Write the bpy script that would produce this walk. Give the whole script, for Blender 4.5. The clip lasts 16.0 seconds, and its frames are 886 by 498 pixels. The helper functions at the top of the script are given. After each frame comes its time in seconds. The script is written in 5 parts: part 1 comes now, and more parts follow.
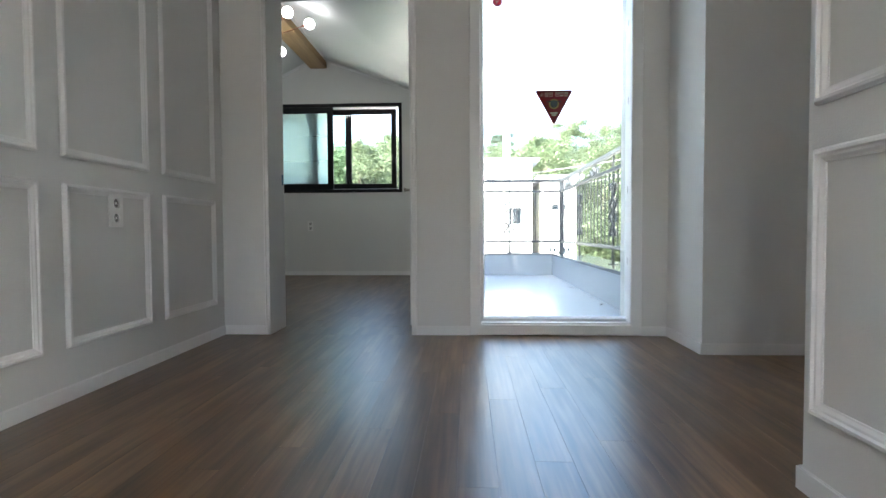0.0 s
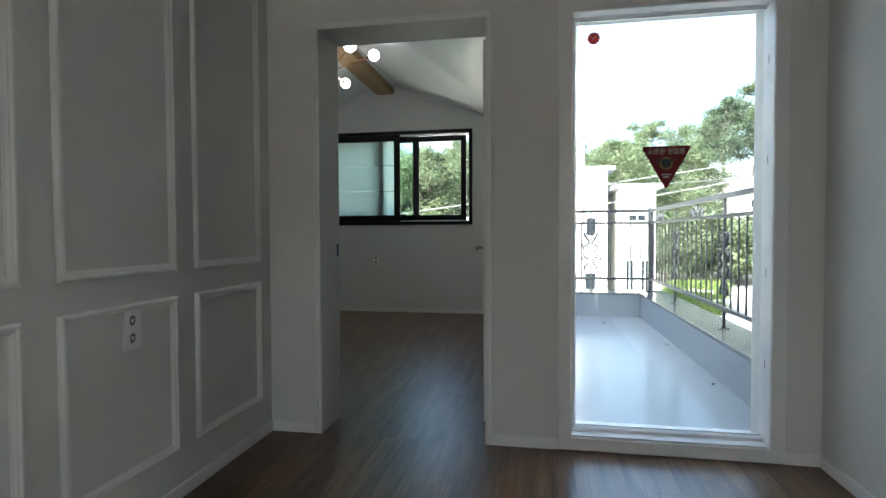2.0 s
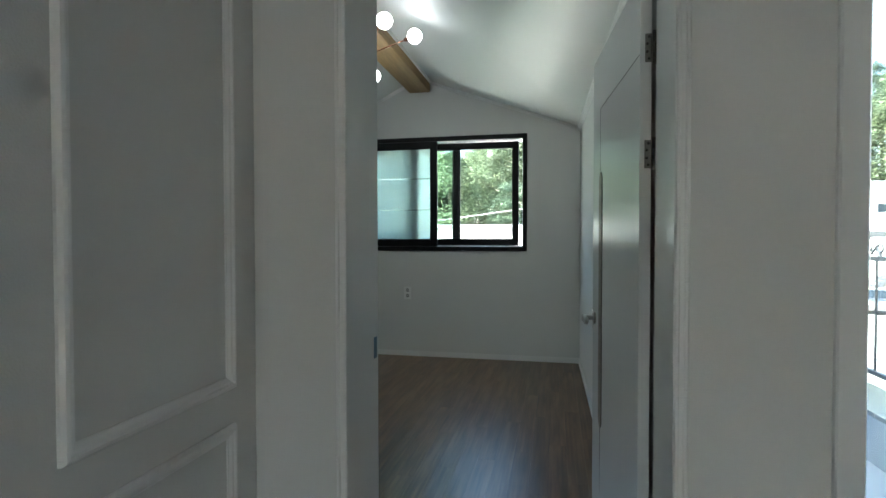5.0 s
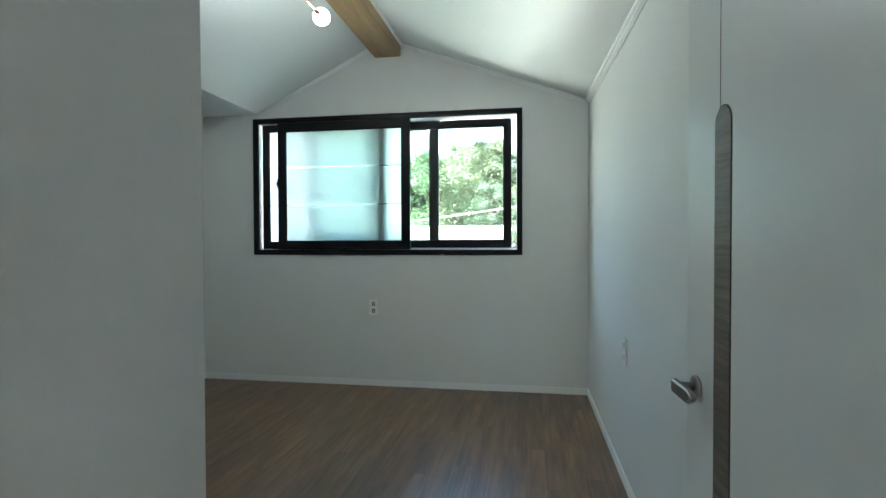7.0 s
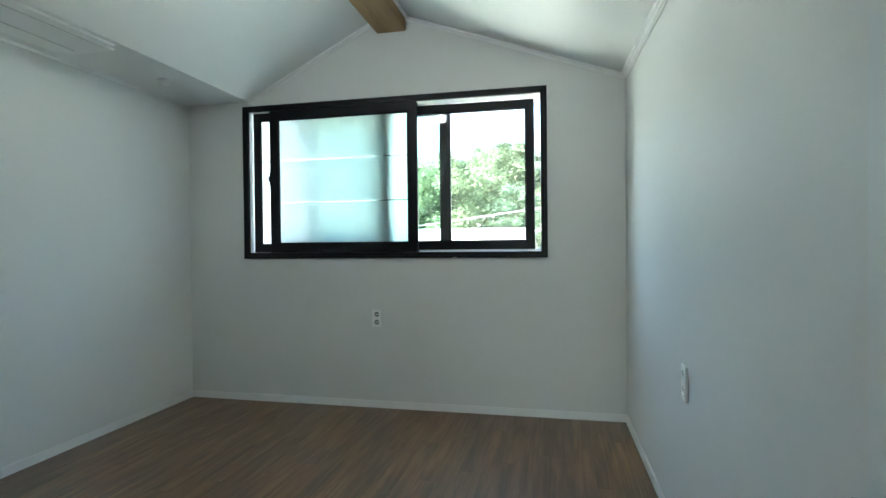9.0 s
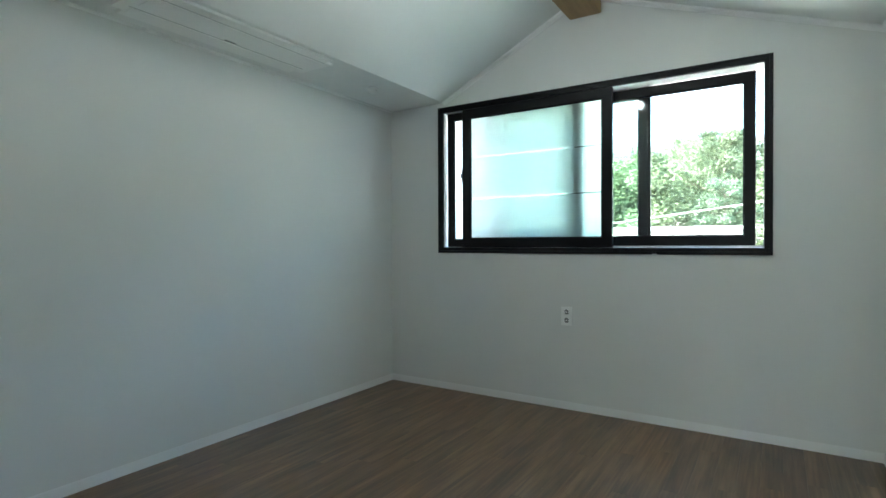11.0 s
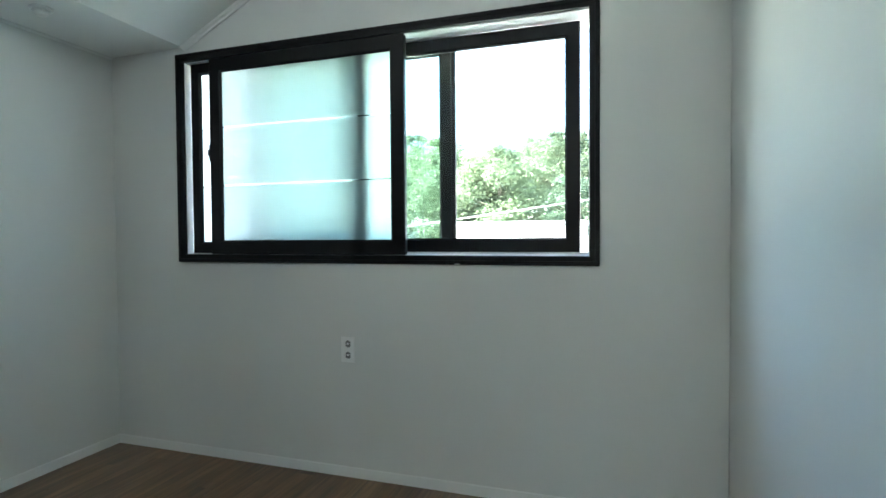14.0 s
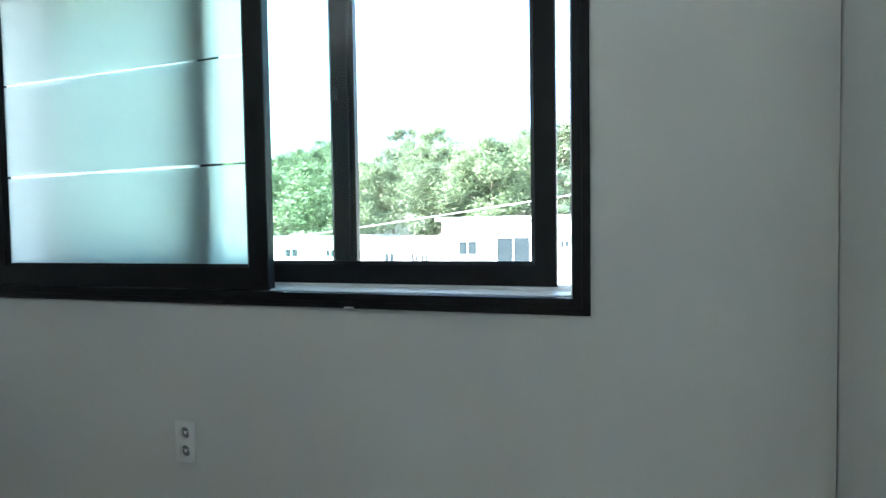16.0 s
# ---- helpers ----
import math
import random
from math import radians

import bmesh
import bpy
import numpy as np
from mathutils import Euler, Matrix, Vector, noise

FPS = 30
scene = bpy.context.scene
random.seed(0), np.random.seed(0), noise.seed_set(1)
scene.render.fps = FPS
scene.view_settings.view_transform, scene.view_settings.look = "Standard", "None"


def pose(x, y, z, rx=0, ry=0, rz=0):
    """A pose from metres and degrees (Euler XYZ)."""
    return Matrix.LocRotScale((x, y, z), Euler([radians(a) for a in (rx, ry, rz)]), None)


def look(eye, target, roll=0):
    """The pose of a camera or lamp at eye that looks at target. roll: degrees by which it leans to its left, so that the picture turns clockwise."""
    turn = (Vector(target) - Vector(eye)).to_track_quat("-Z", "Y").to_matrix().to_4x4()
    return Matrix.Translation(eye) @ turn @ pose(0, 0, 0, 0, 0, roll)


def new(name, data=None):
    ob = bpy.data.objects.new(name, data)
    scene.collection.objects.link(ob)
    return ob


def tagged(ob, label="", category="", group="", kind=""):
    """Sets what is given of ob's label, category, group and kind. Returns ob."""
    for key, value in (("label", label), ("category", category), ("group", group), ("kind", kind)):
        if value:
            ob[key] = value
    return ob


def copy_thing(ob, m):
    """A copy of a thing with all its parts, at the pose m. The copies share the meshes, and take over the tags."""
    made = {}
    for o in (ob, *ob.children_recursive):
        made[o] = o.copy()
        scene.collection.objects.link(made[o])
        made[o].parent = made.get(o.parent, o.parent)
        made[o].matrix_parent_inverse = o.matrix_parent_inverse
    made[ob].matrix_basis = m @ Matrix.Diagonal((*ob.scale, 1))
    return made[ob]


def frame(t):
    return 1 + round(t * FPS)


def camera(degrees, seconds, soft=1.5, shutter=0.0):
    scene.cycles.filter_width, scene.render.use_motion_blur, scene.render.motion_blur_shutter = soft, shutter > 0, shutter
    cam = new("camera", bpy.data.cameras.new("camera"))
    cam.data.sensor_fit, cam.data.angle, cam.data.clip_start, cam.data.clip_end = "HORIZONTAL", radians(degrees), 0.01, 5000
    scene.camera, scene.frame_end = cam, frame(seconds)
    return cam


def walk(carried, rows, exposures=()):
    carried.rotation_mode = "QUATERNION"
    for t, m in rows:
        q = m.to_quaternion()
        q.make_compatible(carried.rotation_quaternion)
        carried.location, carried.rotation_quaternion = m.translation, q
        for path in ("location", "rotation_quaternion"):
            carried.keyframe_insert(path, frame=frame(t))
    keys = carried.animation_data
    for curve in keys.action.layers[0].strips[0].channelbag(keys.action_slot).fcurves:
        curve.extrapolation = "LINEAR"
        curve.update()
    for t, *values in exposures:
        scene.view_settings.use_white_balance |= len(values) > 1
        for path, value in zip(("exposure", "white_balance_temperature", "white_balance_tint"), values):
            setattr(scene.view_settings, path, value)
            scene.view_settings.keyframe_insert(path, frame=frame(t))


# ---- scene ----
cam = camera(80.2, 16.0)
EXPOSURES = [(0.0, 3.66, 5980, 10), (0.5, 3.27, 5970, 10), (1.0, 3.03, 5960, 9), (1.5, 2.86, 5980, 8), (2.5, 2.87, 5960, 6), (4.2, 3.12, 5800, 3), (6.3, 4.00, 5650, 0), (7.5, 4.30, 5630, -1), (12.5, 4.36, 5620, -1), (14.5, 4.21, 5560, 0), (16.0, 3.92, 5480, 1)]
PATH = [
    (0, (1.515, -3.188, 0.637), (1.419, -1.192, 0.567), -0.3),
    (0.5, (1.486, -3.061, 0.771), (1.378, -1.065, 0.708), -0.4),
    (1, (1.524, -2.896, 0.894), (1.4, -0.901, 0.831), -0.3),
    (1.5, (1.506, -2.816, 0.961), (1.282, -0.829, 0.905), -0.3),
    (2, (1.425, -2.636, 1.067), (1.072, -0.668, 1.009), -0.2),
    (2.5, (1.381, -2.503, 1.18), (0.967, -0.548, 1.123), -0.2),
    (3, (1.35, -2.324, 1.34), (0.919, -0.372, 1.282), -0.2),
    (3.5, (1.241, -2.171, 1.356), (0.787, -0.225, 1.299), -0.2),
    (4, (1.056, -1.946, 1.398), (0.601, 0.001, 1.334), 0.0),
    (4.2, (1.014, -1.862, 1.38), (0.562, 0.086, 1.324), -0.1),
    (6.3, (0.732, -0.634, 1.319), (0.38, 1.335, 1.28), -0.0),
    (6.5, (0.721, -0.544, 1.316), (0.376, 1.426, 1.278), -0.2),
    (7, (0.657, -0.273, 1.33), (0.324, 1.698, 1.292), -0.2),
    (7.5, (0.623, -0.101, 1.336), (0.348, 1.88, 1.3), -0.3),
    (8, (0.638, 0.057, 1.345), (0.389, 2.041, 1.311), -0.4),
    (8.5, (0.669, 0.219, 1.343), (0.434, 2.205, 1.311), -0.4),
    (9, (0.647, 0.354, 1.306), (0.221, 2.308, 1.282), -0.6),
    (9.5, (0.582, 0.4, 1.312), (-0.23, 2.228, 1.281), -0.8),
    (9.7, (0.597, 0.382, 1.308), (-0.387, 2.123, 1.275), -0.4),
    (11.8, (0.598, 0.545, 1.264), (-0.479, 2.23, 1.243), -0.2),
    (12, (0.62, 0.608, 1.279), (-0.384, 2.337, 1.246), 0.1),
    (12.5, (0.635, 0.849, 1.303), (-0.258, 2.639, 1.256), -0.2),
    (13, (0.603, 1.113, 1.318), (-0.174, 2.955, 1.269), -0.2),
    (13.5, (0.587, 1.404, 1.3), (-0.071, 3.293, 1.258), -0.2),
    (14, (0.641, 1.723, 1.338), (0.022, 3.624, 1.288), -0.4),
    (14.5, (0.641, 2.022, 1.365), (0.014, 3.92, 1.309), -0.6),
    (15, (0.596, 2.33, 1.383), (-0.021, 4.232, 1.336), -0.5),
    (15.5, (0.617, 2.628, 1.389), (0.013, 4.534, 1.346), -0.6),
    (16, (0.621, 2.889, 1.42), (0.021, 4.796, 1.349), -0.9),
]
walk(cam, [(t, look(e, a, r)) for t, e, a, r in PATH], EXPOSURES)

# ---- world, sun ----
SUN_ELEVATION, SUN_AZIMUTH = radians(42), radians(235)   # azimuth from +y, clockwise
world = bpy.data.worlds.new("world")
scene.world = world
world.use_nodes = True
wn = world.node_tree
sky = wn.nodes.new("ShaderNodeTexSky")
sky.sky_type = "NISHITA"
sky.sun_disc = False
sky.sun_elevation = SUN_ELEVATION
sky.sun_rotation = SUN_AZIMUTH
sky.dust_density = 6.0
sky.air_density = 1.2
wn.nodes["Background"].inputs["Strength"].default_value = 0.15
wn.links.new(sky.outputs[0], wn.nodes["Background"].inputs["Color"])
sun_data = bpy.data.lights.new("sun", "SUN")
sun_data.energy, sun_data.angle, sun_data.color = 4.2, radians(0.6), (1.0, 0.95, 0.87)
sun = new("sun", sun_data)
sun_from = Vector((math.sin(SUN_AZIMUTH) * math.cos(SUN_ELEVATION), math.cos(SUN_AZIMUTH) * math.cos(SUN_ELEVATION), math.sin(SUN_ELEVATION)))
sun.matrix_world = look(sun_from * 40, (0, 0, 0))


# ---- materials ----
def material(name, color, rough=0.5, metal=0.0, vary=0.0, scale=6.0, bump=0.0, bump_scale=80.0, stretch=(1, 1, 1), color2=None, coat=0.0, random_shift=0.0, specular=0.5):
    """A Principled surface with two scales of variation in colour, gloss and relief."""
    m = bpy.data.materials.new(name)
    m.use_nodes = True
    nt = m.node_tree
    b = nt.nodes["Principled BSDF"]
    b.inputs["Base Color"].default_value = (*color, 1)
    b.inputs["Roughness"].default_value = rough
    b.inputs["Metallic"].default_value = metal
    b.inputs["Coat Weight"].default_value = coat
    b.inputs["Specular IOR Level"].default_value = specular
    tc = nt.nodes.new("ShaderNodeTexCoord")
    mp = nt.nodes.new("ShaderNodeMapping")
    mp.inputs["Scale"].default_value = stretch
    nt.links.new(tc.outputs["Object"], mp.inputs["Vector"])
    if vary or color2:
        big = nt.nodes.new("ShaderNodeTexNoise")
        big.inputs["Scale"].default_value = scale
        big.inputs["Detail"].default_value = 6
        nt.links.new(mp.outputs[0], big.inputs["Vector"])
        mix = nt.nodes.new("ShaderNodeMix")
        mix.data_type = "RGBA"
        dark = color2 or tuple(c * (1 - vary) for c in color)
        mix.inputs["A"].default_value = (*dark, 1)
        mix.inputs["B"].default_value = (*color, 1)
        rmp = nt.nodes.new("ShaderNodeMapRange")
        rmp.inputs["From Min"].default_value, rmp.inputs["From Max"].default_value = 0.15, 0.85
        nt.links.new(big.outputs["Fac"], rmp.inputs["Value"])
        nt.links.new(rmp.outputs[0], mix.inputs["Factor"])
        out = mix.outputs["Result"]
        if random_shift:
            info = nt.nodes.new("ShaderNodeObjectInfo")
            hsv = nt.nodes.new("ShaderNodeHueSaturation")
            ml = nt.nodes.new("ShaderNodeMapRange")
            ml.inputs["To Min"].default_value, ml.inputs["To Max"].default_value = 1 - random_shift, 1 + random_shift
            nt.links.new(info.outputs["Random"], ml.inputs["Value"])
            nt.links.new(ml.outputs[0], hsv.inputs["Value"])
            nt.links.new(out, hsv.inputs["Color"])
            out = hsv.outputs[0]
        nt.links.new(out, b.inputs["Base Color"])
        rr = nt.nodes.new("ShaderNodeMapRange")
        rr.inputs["To Min"].default_value, rr.inputs["To Max"].default_value = rough * 0.85, min(1, rough * 1.15)
        nt.links.new(big.outputs["Fac"], rr.inputs["Value"])
        nt.links.new(rr.outputs[0], b.inputs["Roughness"])
    if bump:
        fine = nt.nodes.new("ShaderNodeTexNoise")
        fine.inputs["Scale"].default_value = bump_scale
        fine.inputs["Detail"].default_value = 4
        nt.links.new(mp.outputs[0], fine.inputs["Vector"])
        bp = nt.nodes.new("ShaderNodeBump")
        bp.inputs["Strength"].default_value = bump
        bp.inputs["Distance"].default_value = 0.004
        nt.links.new(fine.outputs["Fac"], bp.inputs["Height"])
        nt.links.new(bp.outputs[0], b.inputs["Normal"])
    return m


def wood_material(name, light, dark, rough, axis, ring=9.0, shift=0.0, gloss_bump=0.15, specular=0.5):
    """Wood with long grain along one axis ('x', 'y' or 'z'), with its own shift for each piece."""
    m = bpy.data.materials.new(name)
    m.use_nodes = True
    nt = m.node_tree
    b = nt.nodes["Principled BSDF"]
    b.inputs["Specular IOR Level"].default_value = specular
    tc = nt.nodes.new("ShaderNodeTexCoord")
    info = nt.nodes.new("ShaderNodeObjectInfo")
    off = nt.nodes.new("ShaderNodeVectorMath")
    off.operation = "SCALE"
    off.inputs[0].default_value = (31.0, 17.0, 11.0)
    nt.links.new(info.outputs["Random"], off.inputs["Scale"])
    add = nt.nodes.new("ShaderNodeVectorMath")
    nt.links.new(tc.outputs["Object"], add.inputs[0])
    nt.links.new(off.outputs[0], add.inputs[1])
    mp = nt.nodes.new("ShaderNodeMapping")
    mp.inputs["Scale"].default_value = tuple(0.06 if a == axis else 1.0 for a in "xyz")
    nt.links.new(add.outputs[0], mp.inputs["Vector"])
    n1 = nt.nodes.new("ShaderNodeTexNoise")
    n1.inputs["Scale"].default_value, n1.inputs["Detail"].default_value, n1.inputs["Distortion"].default_value = ring, 5, 1.2
    n2 = nt.nodes.new("ShaderNodeTexNoise")
    n2.inputs["Scale"].default_value, n2.inputs["Detail"].default_value = ring * 5, 8
    for n in (n1, n2):
        nt.links.new(mp.outputs[0], n.inputs["Vector"])
    ramp = nt.nodes.new("ShaderNodeValToRGB")
    ramp.color_ramp.elements[0].position, ramp.color_ramp.elements[0].color = 0.3, (*dark, 1)
    ramp.color_ramp.elements[1].position, ramp.color_ramp.elements[1].color = 0.72, (*light, 1)
    both = nt.nodes.new("ShaderNodeMath")
    both.operation = "MULTIPLY_ADD"
    both.inputs[1].default_value = 0.55
    nt.links.new(n2.outputs["Fac"], both.inputs[0])
    half = nt.nodes.new("ShaderNodeMath")
    half.operation = "MULTIPLY"
    half.inputs[1].default_value = 0.47
    nt.links.new(n1.outputs["Fac"], half.inputs[0])
    nt.links.new(half.outputs[0], both.inputs[2])
    nt.links.new(both.outputs[0], ramp.inputs[0])
    out = ramp.outputs[0]
    if shift:
        hsv = nt.nodes.new("ShaderNodeHueSaturation")
        ml = nt.nodes.new("ShaderNodeMapRange")
        ml.inputs["To Min"].default_value, ml.inputs["To Max"].default_value = 1 - shift, 1 + shift
        nt.links.new(info.outputs["Random"], ml.inputs["Value"])
        nt.links.new(ml.outputs[0], hsv.inputs["Value"])
        nt.links.new(out, hsv.inputs["Color"])
        out = hsv.outputs[0]
    nt.links.new(out, b.inputs["Base Color"])
    rr = nt.nodes.new("ShaderNodeMapRange")
    rr.inputs["To Min"].default_value, rr.inputs["To Max"].default_value = rough * 0.8, rough * 1.25
    nt.links.new(n2.outputs["Fac"], rr.inputs["Value"])
    nt.links.new(rr.outputs[0], b.inputs["Roughness"])
    bp = nt.nodes.new("ShaderNodeBump")
    bp.inputs["Strength"].default_value, bp.inputs["Distance"].default_value = gloss_bump, 0.002
    nt.links.new(n2.outputs["Fac"], bp.inputs["Height"])
    nt.links.new(bp.outputs[0], b.inputs["Normal"])
    return m


def laminate_material(name):
    """Brown wood-look laminate: broad soft streaks and fine grain along y, each plank with its own cut of the print."""
    m = bpy.data.materials.new(name)
    m.use_nodes = True
    nt = m.node_tree
    b = nt.nodes["Principled BSDF"]
    b.inputs["Specular IOR Level"].default_value = 0.85
    tc, info = nt.nodes.new("ShaderNodeTexCoord"), nt.nodes.new("ShaderNodeObjectInfo")
    off, add = nt.nodes.new("ShaderNodeVectorMath"), nt.nodes.new("ShaderNodeVectorMath")
    off.operation = "SCALE"
    off.inputs[0].default_value = (31.0, 17.0, 11.0)
    nt.links.new(info.outputs["Random"], off.inputs["Scale"])
    nt.links.new(tc.outputs["Object"], add.inputs[0])
    nt.links.new(off.outputs[0], add.inputs[1])
    layers = []
    for scale, along, detail in ((16.0, 0.11, 3), (70.0, 0.025, 4), (2.2, 0.4, 2)):
        mp, n = nt.nodes.new("ShaderNodeMapping"), nt.nodes.new("ShaderNodeTexNoise")
        mp.inputs["Scale"].default_value = (1.0, along, 0.0)
        n.inputs["Scale"].default_value, n.inputs["Detail"].default_value = scale, detail
        nt.links.new(add.outputs[0], mp.inputs["Vector"])
        nt.links.new(mp.outputs[0], n.inputs["Vector"])
        layers.append(n)
    fine = nt.nodes.new("ShaderNodeMath")
    fine.operation = "MULTIPLY_ADD"
    fine.inputs[1].default_value = 0.35
    nt.links.new(layers[1].outputs["Fac"], fine.inputs[0])
    wide = nt.nodes.new("ShaderNodeMath")
    wide.operation = "MULTIPLY_ADD"
    wide.inputs[1].default_value = 0.65
    nt.links.new(layers[0].outputs["Fac"], wide.inputs[0])
    nt.links.new(fine.outputs[0], wide.inputs[2])
    fine.inputs[2].default_value = 0.0
    ramp = nt.nodes.new("ShaderNodeValToRGB")
    cr = ramp.color_ramp
    cr.elements[0].position, cr.elements[0].color = 0.37, (0.078, 0.040, 0.015, 1)
    cr.elements[1].position, cr.elements[1].color = 0.63, (0.225, 0.128, 0.058, 1)
    mid = cr.elements.new(0.50)
    mid.color = (0.142, 0.076, 0.033, 1)
    nt.links.new(wide.outputs[0], ramp.inputs[0])
    hsv, ml = nt.nodes.new("ShaderNodeHueSaturation"), nt.nodes.new("ShaderNodeMapRange")
    ml.inputs["To Min"].default_value, ml.inputs["To Max"].default_value = 0.84, 1.14
    nt.links.new(info.outputs["Random"], ml.inputs["Value"])
    nt.links.new(ml.outputs[0], hsv.inputs["Value"])
    nt.links.new(ramp.outputs[0], hsv.inputs["Color"])
    nt.links.new(hsv.outputs[0], b.inputs["Base Color"])
    rr = nt.nodes.new("ShaderNodeMapRange")
    rr.inputs["From Min"].default_value, rr.inputs["From Max"].default_value = 0.3, 0.7
    rr.inputs["To Min"].default_value, rr.inputs["To Max"].default_value = 0.30, 0.345
    nt.links.new(layers[2].outputs["Fac"], rr.inputs["Value"])
    nt.links.new(rr.outputs[0], b.inputs["Roughness"])
    bp = nt.nodes.new("ShaderNodeBump")
    bp.inputs["Strength"].default_value, bp.inputs["Distance"].default_value = 0.10, 0.001
    nt.links.new(layers[1].outputs["Fac"], bp.inputs["Height"])
    nt.links.new(bp.outputs[0], b.inputs["Normal"])
    return m


def grazing(nt, base):
    """Share of gloss: small when seen straight on, rising at grazing angles, alike for both faces of a pane."""
    lw = nt.nodes.new("ShaderNodeLayerWeight")
    lw.inputs["Blend"].default_value = 0.5
    p5, ma = nt.nodes.new("ShaderNodeMath"), nt.nodes.new("ShaderNodeMath")
    p5.operation, ma.operation = "POWER", "MULTIPLY_ADD"
    p5.inputs[1].default_value = 5.0
    ma.inputs[1].default_value, ma.inputs[2].default_value = 1 - base, base
    nt.links.new(lw.outputs["Facing"], p5.inputs[0])
    nt.links.new(p5.outputs[0], ma.inputs[0])
    return ma


def clear_glass(name, tint):
    """A thin pane: light goes straight through, with a mirror gloss that grows at grazing angles."""
    m = bpy.data.materials.new(name)
    m.use_nodes = True
    nt = m.node_tree
    nt.nodes.remove(nt.nodes["Principled BSDF"])
    tr, gl = nt.nodes.new("ShaderNodeBsdfTransparent"), nt.nodes.new("ShaderNodeBsdfGlossy")
    tr.inputs["Color"].default_value = (*tint, 1)
    gl.inputs["Roughness"].default_value = 0.02
    fr = grazing(nt, 0.035)
    mx = nt.nodes.new("ShaderNodeMixShader")
    nt.links.new(fr.outputs[0], mx.inputs[0])
    nt.links.new(tr.outputs[0], mx.inputs[1])
    nt.links.new(gl.outputs[0], mx.inputs[2])
    nt.links.new(mx.outputs[0], nt.nodes["Material Output"].inputs["Surface"])
    return m


def frosted_glass(name, tint):
    """Etched film: half scatters, half blurs what stands behind."""
    m = bpy.data.materials.new(name)
    m.use_nodes = True
    nt = m.node_tree
    nt.nodes.remove(nt.nodes["Principled BSDF"])
    tl, rf, gl = nt.nodes.new("ShaderNodeBsdfTranslucent"), nt.nodes.new("ShaderNodeBsdfRefraction"), nt.nodes.new("ShaderNodeBsdfGlossy")
    tl.inputs["Color"].default_value = (*tint, 1)
    rf.inputs["Color"].default_value = (*tint, 1)
    rf.inputs["Roughness"].default_value, rf.inputs["IOR"].default_value = 0.72, 1.12
    gl.inputs["Roughness"].default_value = 0.15
    m1, m2 = nt.nodes.new("ShaderNodeMixShader"), nt.nodes.new("ShaderNodeMixShader")
    m1.inputs[0].default_value = 0.40
    nt.links.new(tl.outputs[0], m1.inputs[1])
    nt.links.new(rf.outputs[0], m1.inputs[2])
    fr = grazing(nt, 0.04)
    nt.links.new(fr.outputs[0], m2.inputs[0])
    nt.links.new(m1.outputs[0], m2.inputs[1])
    nt.links.new(gl.outputs[0], m2.inputs[2])
    nt.links.new(m2.outputs[0], nt.nodes["Material Output"].inputs["Surface"])
    return m


def glowing(name, color, strength):
    m = bpy.data.materials.new(name)
    m.use_nodes = True
    b = m.node_tree.nodes["Principled BSDF"]
    b.inputs["Base Color"].default_value = (*color, 1)
    b.inputs["Emission Color"].default_value = (*color, 1)
    b.inputs["Emission Strength"].default_value = strength
    return m


WALLPAPER = material("white_wallpaper", (0.735, 0.735, 0.715), 0.62, vary=0.05, scale=1.6, bump=0.24, bump_scale=200)
CEILING_PAPER = material("ceiling_paper", (0.78, 0.785, 0.77), 0.40, vary=0.03, scale=1.2, bump=0.3, bump_scale=140)
TRIM = material("white_trim_paint", (0.84, 0.84, 0.83), 0.33, vary=0.03, scale=3, bump=0.06, bump_scale=60)
DOOR_WHITE = material("white_door_film", (0.80, 0.81, 0.81), 0.27, bump=0.02, bump_scale=60, specular=0.38)
UPVC = material("white_upvc", (0.83, 0.84, 0.84), 0.3, vary=0.02, scale=4)
BLACK_FRAME = material("black_window_film", (0.008, 0.008, 0.009), 0.42, vary=0.25, scale=8, bump=0.08, bump_scale=150, specular=0.22)
RUBBER = material("dark_gasket", (0.02, 0.02, 0.02), 0.6)
FLOOR_WOOD = laminate_material("oak_laminate")
UNDERLAY = material("dark_joint", (0.03, 0.02, 0.014), 0.8)
BEAM_WOOD = wood_material("pine_beam", (0.44, 0.29, 0.13), (0.22, 0.128, 0.05), 0.5, "y", ring=14, gloss_bump=0.5)
SLOT_WOOD = wood_material("grey_oak_inlay", (0.27, 0.225, 0.18), (0.085, 0.068, 0.052), 0.45, "y", ring=34, gloss_bump=0.5)
DARK_WOOD = wood_material("walnut", (0.10, 0.05, 0.028), (0.04, 0.02, 0.012), 0.4, "x")
PLASTIC = material("white_plastic", (0.86, 0.86, 0.845), 0.35, vary=0.02, scale=10)
SOCKET_DARK = material("socket_hole", (0.05, 0.05, 0.05), 0.6)
# grey carries the shade inside the white socket wells; AC seams use it too
SOCKET_GREY = material("socket_recess_shade", (0.20, 0.20, 0.20), 0.5)
NICKEL = material("satin_nickel", (0.38, 0.36, 0.33), 0.30, metal=1.0, vary=0.1, scale=20)
STEEL = material("steel_hinge", (0.24, 0.23, 0.22), 0.42, metal=1.0, vary=0.15, scale=30)
COPPER = material("rose_copper", (0.80, 0.42, 0.30), 0.22, metal=1.0, vary=0.08, scale=20)
BULB = glowing("opal_bulb", (1.0, 0.97, 0.92), 2.2)
COVE = glowing("warm_led", (1.0, 0.82, 0.60), 11.0)
BLUE_FILM = material("blue_film", (0.03, 0.13, 0.24), 0.3, vary=0.1)
GLASS_CLEAR = clear_glass("clear_glass", (0.96, 0.985, 0.97))
